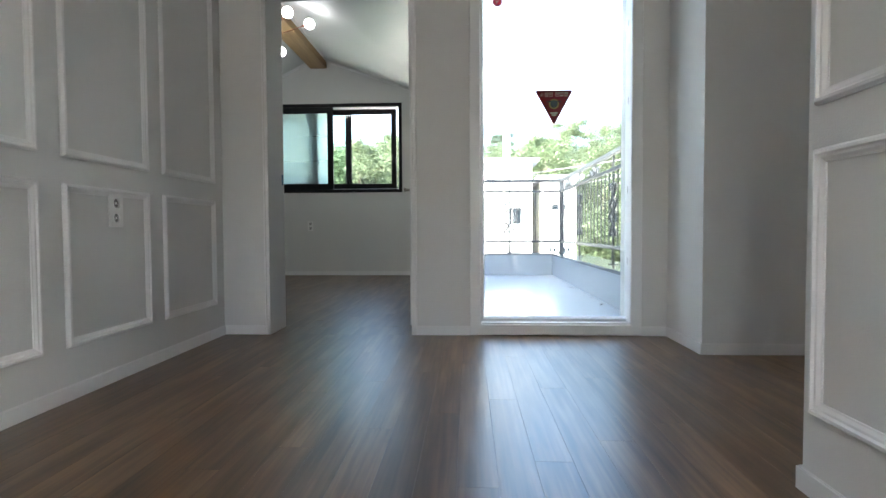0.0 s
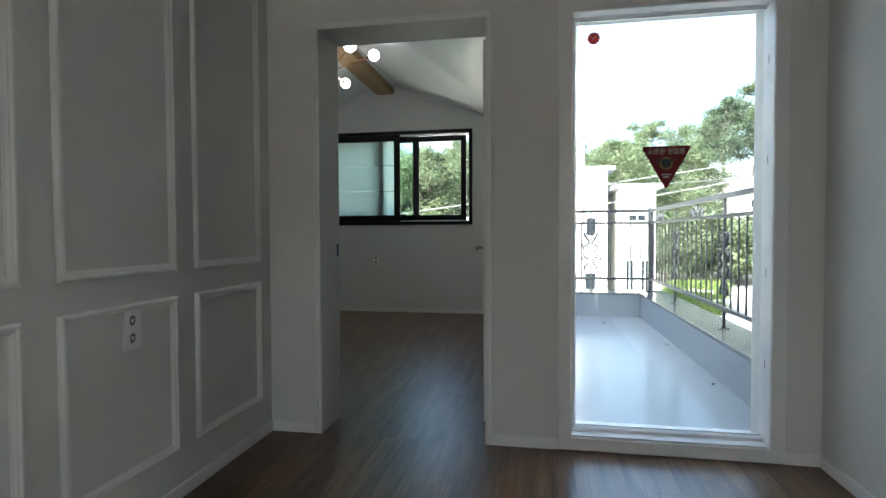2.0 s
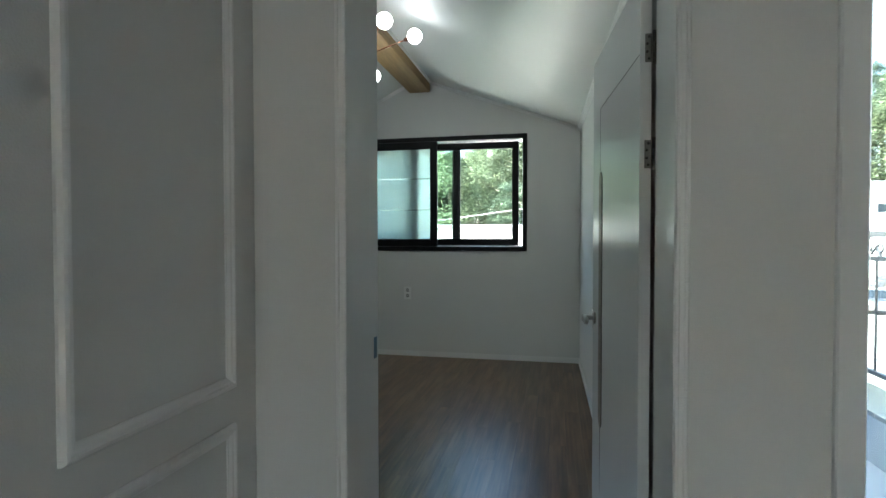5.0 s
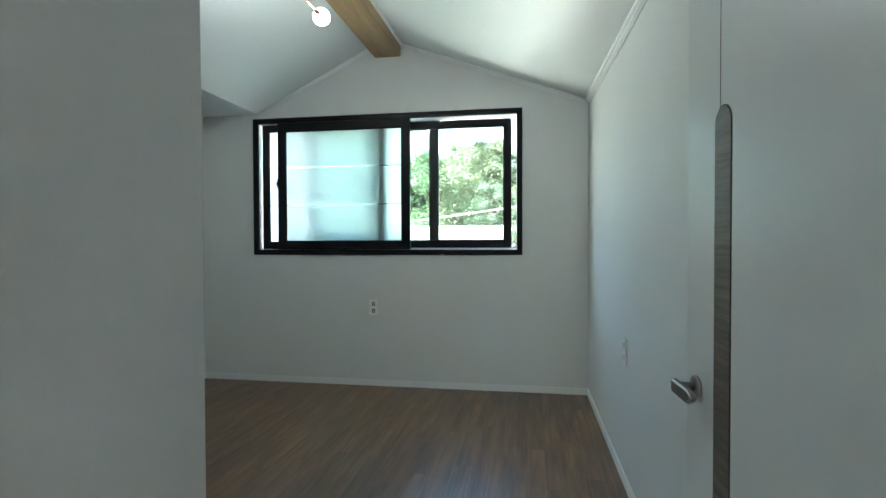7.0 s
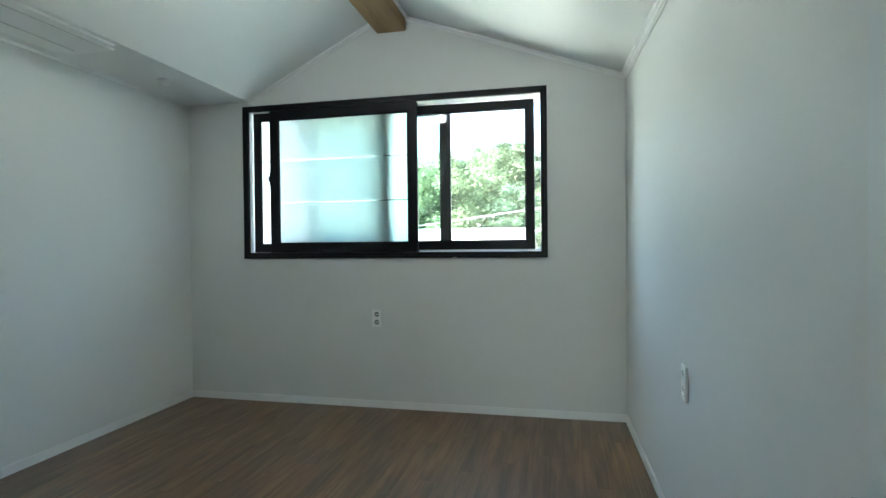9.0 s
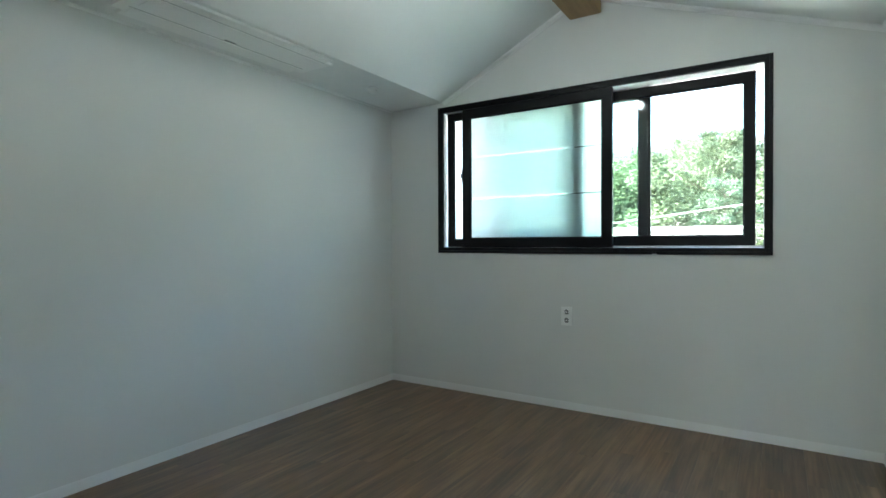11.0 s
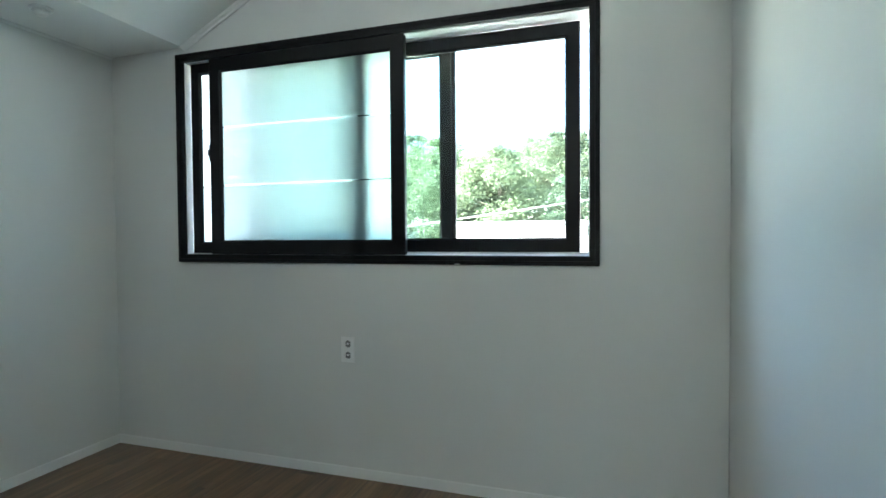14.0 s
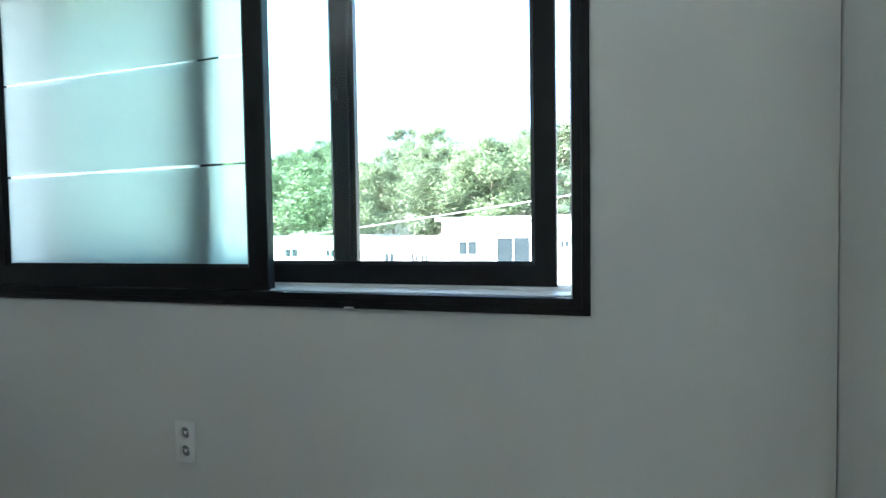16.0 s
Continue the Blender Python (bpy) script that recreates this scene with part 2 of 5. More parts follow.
GLASS_GREEN = clear_glass("greenish_glass", (0.84, 0.94, 0.90))
GLASS_FROST = frosted_glass("frosted_film", (0.675, 0.702, 0.697))
STICKER_RED = material("red_reflective_film", (0.24, 0.013, 0.030), 0.35, vary=0.15, scale=40)


def see_through(mat, share):
    """Lets light through a thin printed film."""
    nt = mat.node_tree
    p = nt.nodes["Principled BSDF"]
    tl, ms = nt.nodes.new("ShaderNodeBsdfTranslucent"), nt.nodes.new("ShaderNodeMixShader")
    ms.inputs[0].default_value = share
    tl.inputs["Color"].default_value = p.inputs["Base Color"].default_value
    nt.links.new(p.outputs[0], ms.inputs[1])
    nt.links.new(tl.outputs[0], ms.inputs[2])
    nt.links.new(ms.outputs[0], nt.nodes["Material Output"].inputs["Surface"])


see_through(STICKER_RED, 0.25)
STICKER_PINK = material("bright_red_film", (0.55, 0.05, 0.09), 0.35, vary=0.1, scale=40)
see_through(STICKER_PINK, 0.5)
STICKER_WHITE = material("white_print", (0.75, 0.73, 0.68), 0.5)
STICKER_GOLD = material("gold_print", (0.36, 0.27, 0.09), 0.4, vary=0.2, scale=60)
STICKER_DARK = material("dark_print", (0.04, 0.05, 0.06), 0.5)
RAIL_METAL = material("dark_grey_iron", (0.075, 0.08, 0.085), 0.42, metal=0.4, vary=0.25, scale=20, bump=0.1, bump_scale=200)
BALCONY_FLOOR = material("grey_urethane_floor", (0.34, 0.365, 0.39), 0.20, vary=0.12, scale=1.3, bump=0.12, bump_scale=9)
BALCONY_WALL = material("grey_urethane_wall", (0.27, 0.305, 0.34), 0.38, vary=0.10, scale=2.2, bump=0.15, bump_scale=50)
GRANITE = material("polished_granite", (0.19, 0.20, 0.195), 0.10, vary=0.22, scale=80, bump=0.02, bump_scale=200)
LEAF_LITTER = material("dead_leaf", (0.06, 0.035, 0.02), 0.7, vary=0.3, scale=30)
STUCCO = material("pale_stucco", (0.66, 0.65, 0.62), 0.85, vary=0.10, scale=0.8, bump=0.2, bump_scale=20)
STUCCO_GREY = material("grey_cladding", (0.34, 0.34, 0.34), 0.8, vary=0.15, scale=0.6, bump=0.2, bump_scale=14)
ROOF_GREY = material("roof_metal", (0.30, 0.31, 0.33), 0.45, vary=0.12, scale=1.0)
FAR_GLASS = material("far_window_glass", (0.016, 0.022, 0.028), 0.25, vary=0.2, scale=0.6, specular=0.15)
FAR_FRAME = material("far_window_frame", (0.5, 0.5, 0.5), 0.5)
CONCRETE = material("pale_concrete", (0.52, 0.51, 0.48), 0.85, vary=0.15, scale=0.7, bump=0.2, bump_scale=12)
ASPHALT = material("asphalt", (0.11, 0.11, 0.11), 0.9, vary=0.2, scale=0.5)
BARK = material("bark", (0.16, 0.125, 0.095), 0.9, vary=0.35, scale=6, bump=0.6, bump_scale=18, stretch=(1, 1, 0.3))
WIRE = material("cable_sheath", (0.2, 0.2, 0.2), 0.6)
CAR_WHITE = material("white_car_paint", (0.72, 0.72, 0.72), 0.25, coat=0.6, vary=0.02)
CAR_DARK = material("dark_car_paint", (0.05, 0.055, 0.065), 0.25, coat=0.6, vary=0.05)
TYRE = material("tyre_rubber", (0.02, 0.02, 0.02), 0.85)
LAMP_RED = material("red_lamp_lens", (0.4, 0.02, 0.02), 0.3)


def leaf_material(name, a, b):
    m = bpy.data.materials.new(name)
    m.use_nodes = True
    nt = m.node_tree
    p = nt.nodes["Principled BSDF"]
    p.inputs["Roughness"].default_value = 0.6
    geo = nt.nodes.new("ShaderNodeNewGeometry")
    info = nt.nodes.new("ShaderNodeObjectInfo")
    mix = nt.nodes.new("ShaderNodeMix")
    mix.data_type = "RGBA"
    mix.inputs["A"].default_value, mix.inputs["B"].default_value = (*a, 1), (*b, 1)
    nt.links.new(geo.outputs["Random Per Island"], mix.inputs["Factor"])
    hsv = nt.nodes.new("ShaderNodeHueSaturation")
    rm = nt.nodes.new("ShaderNodeMapRange")
    rm.inputs["To Min"].default_value, rm.inputs["To Max"].default_value = 0.75, 1.3
    nt.links.new(info.outputs["Random"], rm.inputs["Value"])
    nt.links.new(rm.outputs[0], hsv.inputs["Value"])
    nt.links.new(mix.outputs["Result"], hsv.inputs["Color"])
    nt.links.new(hsv.outputs[0], p.inputs["Base Color"])
    tl = nt.nodes.new("ShaderNodeBsdfTranslucent")
    nt.links.new(hsv.outputs[0], tl.inputs["Color"])
    ms = nt.nodes.new("ShaderNodeMixShader")
    ms.inputs[0].default_value = 0.45
    nt.links.new(p.outputs[0], ms.inputs[1])
    nt.links.new(tl.outputs[0], ms.inputs[2])
    nt.links.new(ms.outputs[0], nt.nodes["Material Output"].inputs["Surface"])
    return m


LEAF = leaf_material("leaves", (0.075, 0.108, 0.052), (0.122, 0.150, 0.080))
PINE = leaf_material("pine_needles", (0.055, 0.088, 0.055), (0.092, 0.126, 0.075))
GRASS = leaf_material("grass_blades", (0.10, 0.16, 0.035), (0.17, 0.23, 0.06))


# ---- mesh helpers ----
def box(bm, x0, x1, y0, y1, z0, z1):
    vs = [bm.verts.new(p) for p in ((x0, y0, z0), (x1, y0, z0), (x1, y1, z0), (x0, y1, z0), (x0, y0, z1), (x1, y0, z1), (x1, y1, z1), (x0, y1, z1))]
    for f in ((3, 2, 1, 0), (4, 5, 6, 7), (0, 1, 5, 4), (1, 2, 6, 5), (2, 3, 7, 6), (3, 0, 4, 7)):
        bm.faces.new([vs[i] for i in f])
    return vs


def boxes(*dims):
    bm = bmesh.new()
    for d in dims:
        box(bm, *d)
    return bm


def soft_box(x0, x1, y0, y1, z0, z1, r=0.003, segments=2):
    bm = boxes((x0, x1, y0, y1, z0, z1))
    bmesh.ops.bevel(bm, geom=bm.edges[:], offset=r, segments=segments, profile=0.6, affect="EDGES")
    return bm


def tube(bm, a, b, r0, r1=None, n=12):
    """A round bar from a to b, closed at both ends."""
    a, b = Vector(a), Vector(b)
    r1 = r0 if r1 is None else r1
    d = (b - a).normalized()
    u = d.orthogonal().normalized()
    w = d.cross(u)
    rings = []
    for c, r in ((a, r0), (b, r1)):
        rings.append([bm.verts.new(c + (u * math.cos(k * math.tau / n) + w * math.sin(k * math.tau / n)) * r) for k in range(n)])
    for k in range(n):
        f = bm.faces.new((rings[0][k], rings[0][(k + 1) % n], rings[1][(k + 1) % n], rings[1][k]))
        f.smooth = True
    bm.faces.new(rings[0][::-1])
    bm.faces.new(rings[1])
    return bm


def path_tube(bm, pts, r, n=6):
    """A bar bent along points."""
    pts = [Vector(p) for p in pts]
    rings = []
    for i, p in enumerate(pts):
        d = (pts[min(i + 1, len(pts) - 1)] - pts[max(i - 1, 0)]).normalized()
        u = Vector((1, 0, 0)) if abs(d.x) < 0.9 else Vector((0, 1, 0))
        u = (u - d * u.dot(d)).normalized()
        w = d.cross(u)
        rings.append([bm.verts.new(p + (u * math.cos(k * math.tau / n) + w * math.sin(k * math.tau / n)) * r) for k in range(n)])
    for i in range(len(rings) - 1):
        for k in range(n):
            f = bm.faces.new((rings[i][k], rings[i][(k + 1) % n], rings[i + 1][(k + 1) % n], rings[i + 1][k]))
            f.smooth = True
    bm.faces.new(rings[0][::-1])
    bm.faces.new(rings[-1])
    return bm


def ring(u0, u1, v0, v1, profile, place):
    """A mitred frame. profile: (inset from the outer edge, height) loop; place(u, v, h) gives the point."""
    bm = bmesh.new()
    loops = []
    for d, hgt in profile:
        loops.append([bm.verts.new(place(u, v, hgt)) for u, v in ((u0 + d, v0 + d), (u1 - d, v0 + d), (u1 - d, v1 - d), (u0 + d, v1 - d))])
    n = len(loops)
    for i in range(n):
        for k in range(4):
            bm.faces.new((loops[i][k], loops[i][(k + 1) % 4], loops[(i + 1) % n][(k + 1) % 4], loops[(i + 1) % n][k]))
    bmesh.ops.recalc_face_normals(bm, faces=bm.faces[:])
    return bm


def extrude_profile(points, lo, hi, place):
    """A closed 2D outline swept straight from lo to hi; place(a, b, s) gives the point."""
    bm = bmesh.new()
    ends = [[bm.verts.new(place(a, b, s)) for a, b in points] for s in (lo, hi)]
    n = len(points)
    for k in range(n):
        bm.faces.new((ends[0][k], ends[0][(k + 1) % n], ends[1][(k + 1) % n], ends[1][k]))
    bm.faces.new(ends[0][::-1])
    bm.faces.new(ends[1])
    bmesh.ops.recalc_face_normals(bm, faces=bm.faces[:])
    return bm


def mesh_of(name, bm, mat):
    me = bpy.data.meshes.new(name)
    bmesh.ops.recalc_face_normals(bm, faces=bm.faces[:])
    bm.to_mesh(me)
    bm.free()
    me.materials.append(mat)
    return me


def part(name, bm, mat, parent, label=""):
    ob = new(name, mesh_of(name, bm, mat))
    ob.parent = parent
    return tagged(ob, label)


def thing(name, label, category, group="", at=(0, 0, 0), turn=0):
    ob = new(name)
    ob.empty_display_size = 0.1
    ob.matrix_basis = pose(*at, 0, 0, turn)
    return tagged(ob, label, category, group)


def structure(name, bm, mat, label, category="wall"):
    return tagged(new(name, mesh_of(name, bm, mat)), label, category, kind="structure")


# ---- the rooms' measures ----
ROOM_L, ROOM_R, ROOM_N, ROOM_S = -2.443, 1.128, 4.32, 0.258     # bedroom faces
HALL_W, HALL_BACK, HALL_TOP = 0.0, -6.6, 2.50
NOOK_X, NOOK_Y = 2.70, -0.47                                   # jog at the hall's far right
LOBBY_X0, LOBBY_Y0, LOBBY_END = 3.26, -1.88, 6.6               # opening to the lit lobby
NEAR_X = 2.33                                                  # panelled wall beside the start
EAVE, SOFFIT_X, SOFFIT_Z = 2.495, -1.87, 2.50
DOOR_L, DOOR_R, DOOR_H = 0.272, 1.190, 2.154                    # bedroom doorway
GLASS_L, GLASS_R, GLASS_H = 1.525, 2.545, 2.19                 # balcony door, outer frame
WIN_L, WIN_R, WIN_B, WIN_T = -1.92, 0.576, 1.189, 2.456        # bedroom window, outer frame
BAL_R, BAL_N, LEDGE = 2.71, 4.34, 0.31                         # balcony kerb faces and top
GROUND = -3.3


def east_x(y):
    """The bedroom's east wall, slightly out of square: it opens out towards the door."""
    return ROOM_R + 0.0155 * (ROOM_N - y)


def eave_z(y):
    """Height at which the sloped ceiling meets the east wall."""
    return EAVE - 0.033 * (ROOM_N - y)


def roof_z(x):
    """Underside of the bedroom ceiling."""
    if x < SOFFIT_X:
        return SOFFIT_Z
    if x < -0.62:
        return min(3.11, SOFFIT_Z + (x - SOFFIT_X) * 0.50)
    return min(3.11, EAVE + (ROOM_R - x) * 0.354)


# ---- structure: walls ----
structure("wall_hall_west", boxes((HALL_W - 0.2, HALL_W, HALL_BACK, 0.0, -0.02, HALL_TOP)), WALLPAPER, "white papered hall wall with raised panel mouldings")
NORTH_LINE = [(HALL_W - 0.2, -0.05), (DOOR_L, -0.05), (DOOR_L, DOOR_H), (DOOR_R, DOOR_H), (DOOR_R, -0.05), (GLASS_L, -0.05), (GLASS_L, GLASS_H), (GLASS_R, GLASS_H), (GLASS_R, -0.05), (NOOK_X + 0.2, -0.05), (NOOK_X + 0.2, 3.3), (HALL_W - 0.2, 3.3)]
structure("wall_hall_north", extrude_profile(NORTH_LINE, 0.0, ROOM_S, lambda a, b, s: (a, s, b)), WALLPAPER, "white papered wall between hall, bedroom and balcony")
structure("door_sill", boxes((GLASS_L, GLASS_R, 0.0, ROOM_S, -0.05, 0.0)), STUCCO, "sill under the balcony door", "sill")
structure("wall_bedroom_south", boxes((ROOM_L - 0.2, HALL_W - 0.2, 0.0, ROOM_S, -0.02, 3.3)), WALLPAPER, "white papered bedroom wall")
structure("wall_nook", boxes((NOOK_X, NOOK_X + 0.2, NOOK_Y, 0.0, -0.02, HALL_TOP), (NOOK_X + 0.2, LOBBY_X0, NOOK_Y, NOOK_Y + 0.2, -0.02, HALL_TOP)), WALLPAPER, "white papered wall jog beside the lobby opening")
structure("wall_lobby_west", boxes((LOBBY_X0 - 0.16, LOBBY_X0, NOOK_Y + 0.2, 0.45, -0.02, 2.9), (LOBBY_X0, 3.62, 0.29, 0.45, -0.02, 2.9), (3.46, 3.62, 0.45, 2.2, -0.02, 2.9)), WALLPAPER, "plain white lobby wall with a jog")
structure("wall_hall_east", boxes((NEAR_X, NEAR_X + 0.16, HALL_BACK, LOBBY_Y0, -0.02, HALL_TOP)), WALLPAPER, "white papered hall wall with raised panel mouldings")
# unseen end wall; its opening is added so that daylight brightens the hall
structure("wall_hall_south", boxes(
    (HALL_W - 0.2, 0.05, HALL_BACK - 0.2, HALL_BACK, -0.02, HALL_TOP), (1.5, NEAR_X + 0.16, HALL_BACK - 0.2, HALL_BACK, -0.02, HALL_TOP),
    (0.05, 1.5, HALL_BACK - 0.2, HALL_BACK, -0.02, 1.0), (0.05, 1.5, HALL_BACK - 0.2, HALL_BACK, 2.44, HALL_TOP)), WALLPAPER, "unseen plain white papered wall closing the hall, with an added window opening")
# frame of the added opening, invented along with it
window_added = tagged(thing("window_2", "unseen white-framed window added at the hall's end to bring in daylight", "window"), kind="structure")
part("window_frame", ring(0.05, 1.5, 1.0, 2.44, [(0.0, 0.0), (0.0, 0.1), (0.06, 0.1), (0.06, 0.0)], lambda u, v, h: (u, HALL_BACK - 0.15 + h, v)), UPVC, window_added)
# second box: unseen partition added to keep warm cove bounce off the nook wall
structure("wall_lobby_south_and_baffle", boxes((NEAR_X + 0.16, LOBBY_END + 0.2, LOBBY_Y0 - 0.2, LOBBY_Y0, -0.02, 2.9), (3.44, LOBBY_END, -1.02, -0.86, -0.02, 2.9)), WALLPAPER, "plain white lobby wall")
structure("wall_lobby_east", boxes((LOBBY_END, LOBBY_END + 0.2, LOBBY_Y0, 2.2, -0.02, 2.9)), WALLPAPER, "plain white lobby wall")
structure("wall_lobby_north", boxes((3.46, LOBBY_END + 0.2, 2.2, 2.4, -0.02, 2.9)), WALLPAPER, "pale lobby wall lit by a warm cove")
structure("wall_bedroom_west", boxes((ROOM_L - 0.2, ROOM_L, ROOM_S, ROOM_N + 0.26, -0.02, 2.8)), WALLPAPER, "white papered bedroom wall")
bm = boxes((0.0, 0.2, ROOM_S, ROOM_N + 0.26, -0.3, 2.7))
for v in bm.verts:
    v.co.x += east_x(min(v.co.y, ROOM_N)) if v.co.x < 0.1 else ROOM_R
structure("wall_bedroom_east", bm, WALLPAPER, "white papered bedroom wall beside the open door")


def gable():
    """The window wall, up to the sloped ceiling, with the window's opening."""
    outer = [(ROOM_L, -0.3), (ROOM_R, -0.3), (ROOM_R, 2.7), (-0.62, 3.3), (SOFFIT_X, 2.7), (ROOM_L, 2.7)]
    hole = [(WIN_L + 0.02, WIN_B + 0.02), (WIN_R - 0.02, WIN_B + 0.02), (WIN_R - 0.02, WIN_T - 0.02), (WIN_L + 0.02, WIN_T - 0.02)]
    bm = bmesh.new()
    o = [[bm.verts.new((x, y, z)) for x, z in outer] for y in (ROOM_N, ROOM_N + 0.26)]
    h = [[bm.verts.new((x, y, z)) for x, z in hole] for y in (ROOM_N, ROOM_N + 0.26)]
    for q in (0, 1):
        bm.faces.new((o[q][0], o[q][1], h[q][1], h[q][0]))
        bm.faces.new((o[q][1], o[q][2], h[q][2], h[q][1]))
        bm.faces.new((o[q][2], o[q][3], h[q][3], h[q][2]))
        bm.faces.new((o[q][3], o[q][4], h[q][3]))
        bm.faces.new((o[q][4], o[q][5], h[q][3]))
        bm.faces.new((o[q][5], o[q][0], h[q][0], h[q][3]))
    for k in range(6):
        bm.faces.new((o[0][k], o[0][(k + 1) % 6], o[1][(k + 1) % 6], o[1][k]))
    for k in range(4):
        bm.faces.new((h[0][k], h[0][(k + 1) % 4], h[1][(k + 1) % 4], h[1][k]))
    return bm


structure("wall_bedroom_north", gable(), WALLPAPER, "white papered gable wall with a wide black-framed window")

# ---- ceilings ----
structure("ceiling_hall", boxes((HALL_W - 0.2, LOBBY_X0, HALL_BACK - 0.2, 0.0, HALL_TOP, HALL_TOP + 0.16)), CEILING_PAPER, "plain white hall ceiling", "ceiling")
structure("ceiling_lobby", boxes((NEAR_X + 0.16, LOBBY_END + 0.2, LOBBY_Y0 - 0.2, 0.45, 2.9, 3.05), (3.46, LOBBY_END + 0.2, 0.45, 2.4, 2.9, 3.05), (LOBBY_X0 - 0.01, LOBBY_X0 + 0.15, LOBBY_Y0, NOOK_Y, HALL_TOP, 2.9)), CEILING_PAPER, "pale lobby ceiling", "ceiling")
CEILING_LINE = [(ROOM_L - 0.1, SOFFIT_Z), (SOFFIT_X, SOFFIT_Z), (-0.65, 3.11), (-0.60, 3.11), (ROOM_R + 0.1, EAVE - 0.035), (ROOM_R + 0.1, EAVE + 0.14), (-0.62, 3.29), (SOFFIT_X, 2.68), (ROOM_L - 0.1, 2.68)]
structure("ceiling_bedroom", extrude_profile(CEILING_LINE, ROOM_S - 0.04, ROOM_N + 0.03, lambda a, b, s: (a, s, b - (EAVE - eave_z(s) if a > ROOM_R and b < EAVE else 0.0))), CEILING_PAPER, "white papered pitched ceiling with a flat soffit along one side", "ceiling")
structure("roof", extrude_profile([(ROOM_L - 0.5, 2.72), (ROOM_L - 0.5, 2.9), (-0.62, 3.55), (ROOM_R + 0.25, 2.85), (ROOM_R + 0.25, 2.72), (-0.62, 3.38)], -0.1, ROOM_N + 0.3, lambda a, b, s: (a, s, b)), ROOF_GREY, "grey metal roof over the bedroom", "roof")
structure("roof_hall", boxes((HALL_W - 0.4, LOBBY_END + 0.4, HALL_BACK - 0.4, 0.02, 3.08, 3.3)), ROOF_GREY, "flat grey roof over hall and lobby", "roof")


# ---- baseboards, crown mouldings ----
def skirting(name, runs):
    bm = bmesh.new()
    for x0, x1, y0, y1 in runs:
        box(bm, x0, x1, y0, y1, 0.0, 0.058)
    bmesh.ops.bevel(bm, geom=[e for e in bm.edges if all(v.co.z > 0.05 for v in e.verts)], offset=0.004, segments=2, affect="EDGES")
    return structure(name, bm, TRIM, "low white painted baseboard", "baseboard")


skirting("baseboard_hall", [(HALL_W, 0.010, HALL_BACK, -0.001), (0.010, 0.259, -0.010, 0.0), (1.205, GLASS_L, -0.010, 0.0), (GLASS_R, NOOK_X - 0.010, -0.010, 0.0), (NOOK_X - 0.010, NOOK_X, NOOK_Y - 0.010, 0.0),
                            (NOOK_X, LOBBY_X0, NOOK_Y - 0.010, NOOK_Y), (NEAR_X - 0.010, NEAR_X, HALL_BACK, LOBBY_Y0), (NEAR_X - 0.010, NEAR_X + 0.16, LOBBY_Y0, LOBBY_Y0 + 0.010), (3.62, 3.79, 2.19, 2.2)])
skirting("baseboard_bedroom", [(ROOM_L, ROOM_R, ROOM_N - 0.010, ROOM_N), (ROOM_L, ROOM_L + 0.010, ROOM_S, ROOM_N - 0.010), (ROOM_L + 0.01, 0.255, ROOM_S, ROOM_S + 0.010)])
bm = extrude_profile([(0.0, 0.0), (0.0, 0.058), (-0.006, 0.058), (-0.010, 0.054), (-0.010, 0.0)], ROOM_S, ROOM_N - 0.010, lambda a, b, s: (east_x(s) + a, s, b))
structure("baseboard_bedroom_east", bm, TRIM, "low white painted baseboard", "baseboard")


def slope_strip(name, x0, z0, x1, z1):
    """A crown strip on the gable, along the ceiling's slope."""
    d = Vector((x1 - x0, 0, z1 - z0)).normalized()
    nrm = Vector((d.z, 0, -d.x)) if d.x > 0 else Vector((-d.z, 0, d.x))
    if nrm.z > 0:
        nrm = -nrm
    prof = [(0.0, 0.0), (0.030, 0.0), (0.030, 0.006), (0.020, 0.010), (0.012, 0.022), (0.0, 0.026)]
    bm = bmesh.new()
    a, b = Vector((x0, ROOM_N, z0)), Vector((x1, ROOM_N, z1))
    ends = [[bm.verts.new(p + nrm * k + Vector((0, -h, 0))) for k, h in prof] for p in (a, b)]
    n = len(prof)
    for k in range(n):
        bm.faces.new((ends[0][k], ends[0][(k + 1) % n], ends[1][(k + 1) % n], ends[1][k]))
    bm.faces.new(ends[0][::-1])
    bm.faces.new(ends[1])
    return structure(name, bm, TRIM, "slim white crown moulding under the ceiling", "moulding")


slope_strip("trim_gable_east", -0.5, roof_z(-0.5), ROOM_R, EAVE)
slope_strip("trim_gable_west", SOFFIT_X, SOFFIT_Z, -0.73, roof_z(-0.73))
structure("trim_eave_east", extrude_profile([(0.0, 0.016), (-0.030, 0.022), (-0.026, -0.010), (-0.018, -0.014), (-0.013, -0.028), (-0.006, -0.032), (-0.005, -0.044), (0.0, -0.044)], ROOM_S, ROOM_N - 0.026, lambda a, b, s: (east_x(s) + a, s, eave_z(s) + b)), TRIM, "slim white crown moulding under the ceiling", "moulding")
structure("trim_soffit_west", extrude_profile([(ROOM_L, SOFFIT_Z), (ROOM_L + 0.014, SOFFIT_Z), (ROOM_L + 0.013, SOFFIT_Z - 0.005), (ROOM_L + 0.006, SOFFIT_Z - 0.012), (ROOM_L, SOFFIT_Z - 0.014)], ROOM_S, ROOM_N, lambda a, b, s: (a, s, b)), CEILING_PAPER, "slim white crown moulding under the soffit", "moulding")
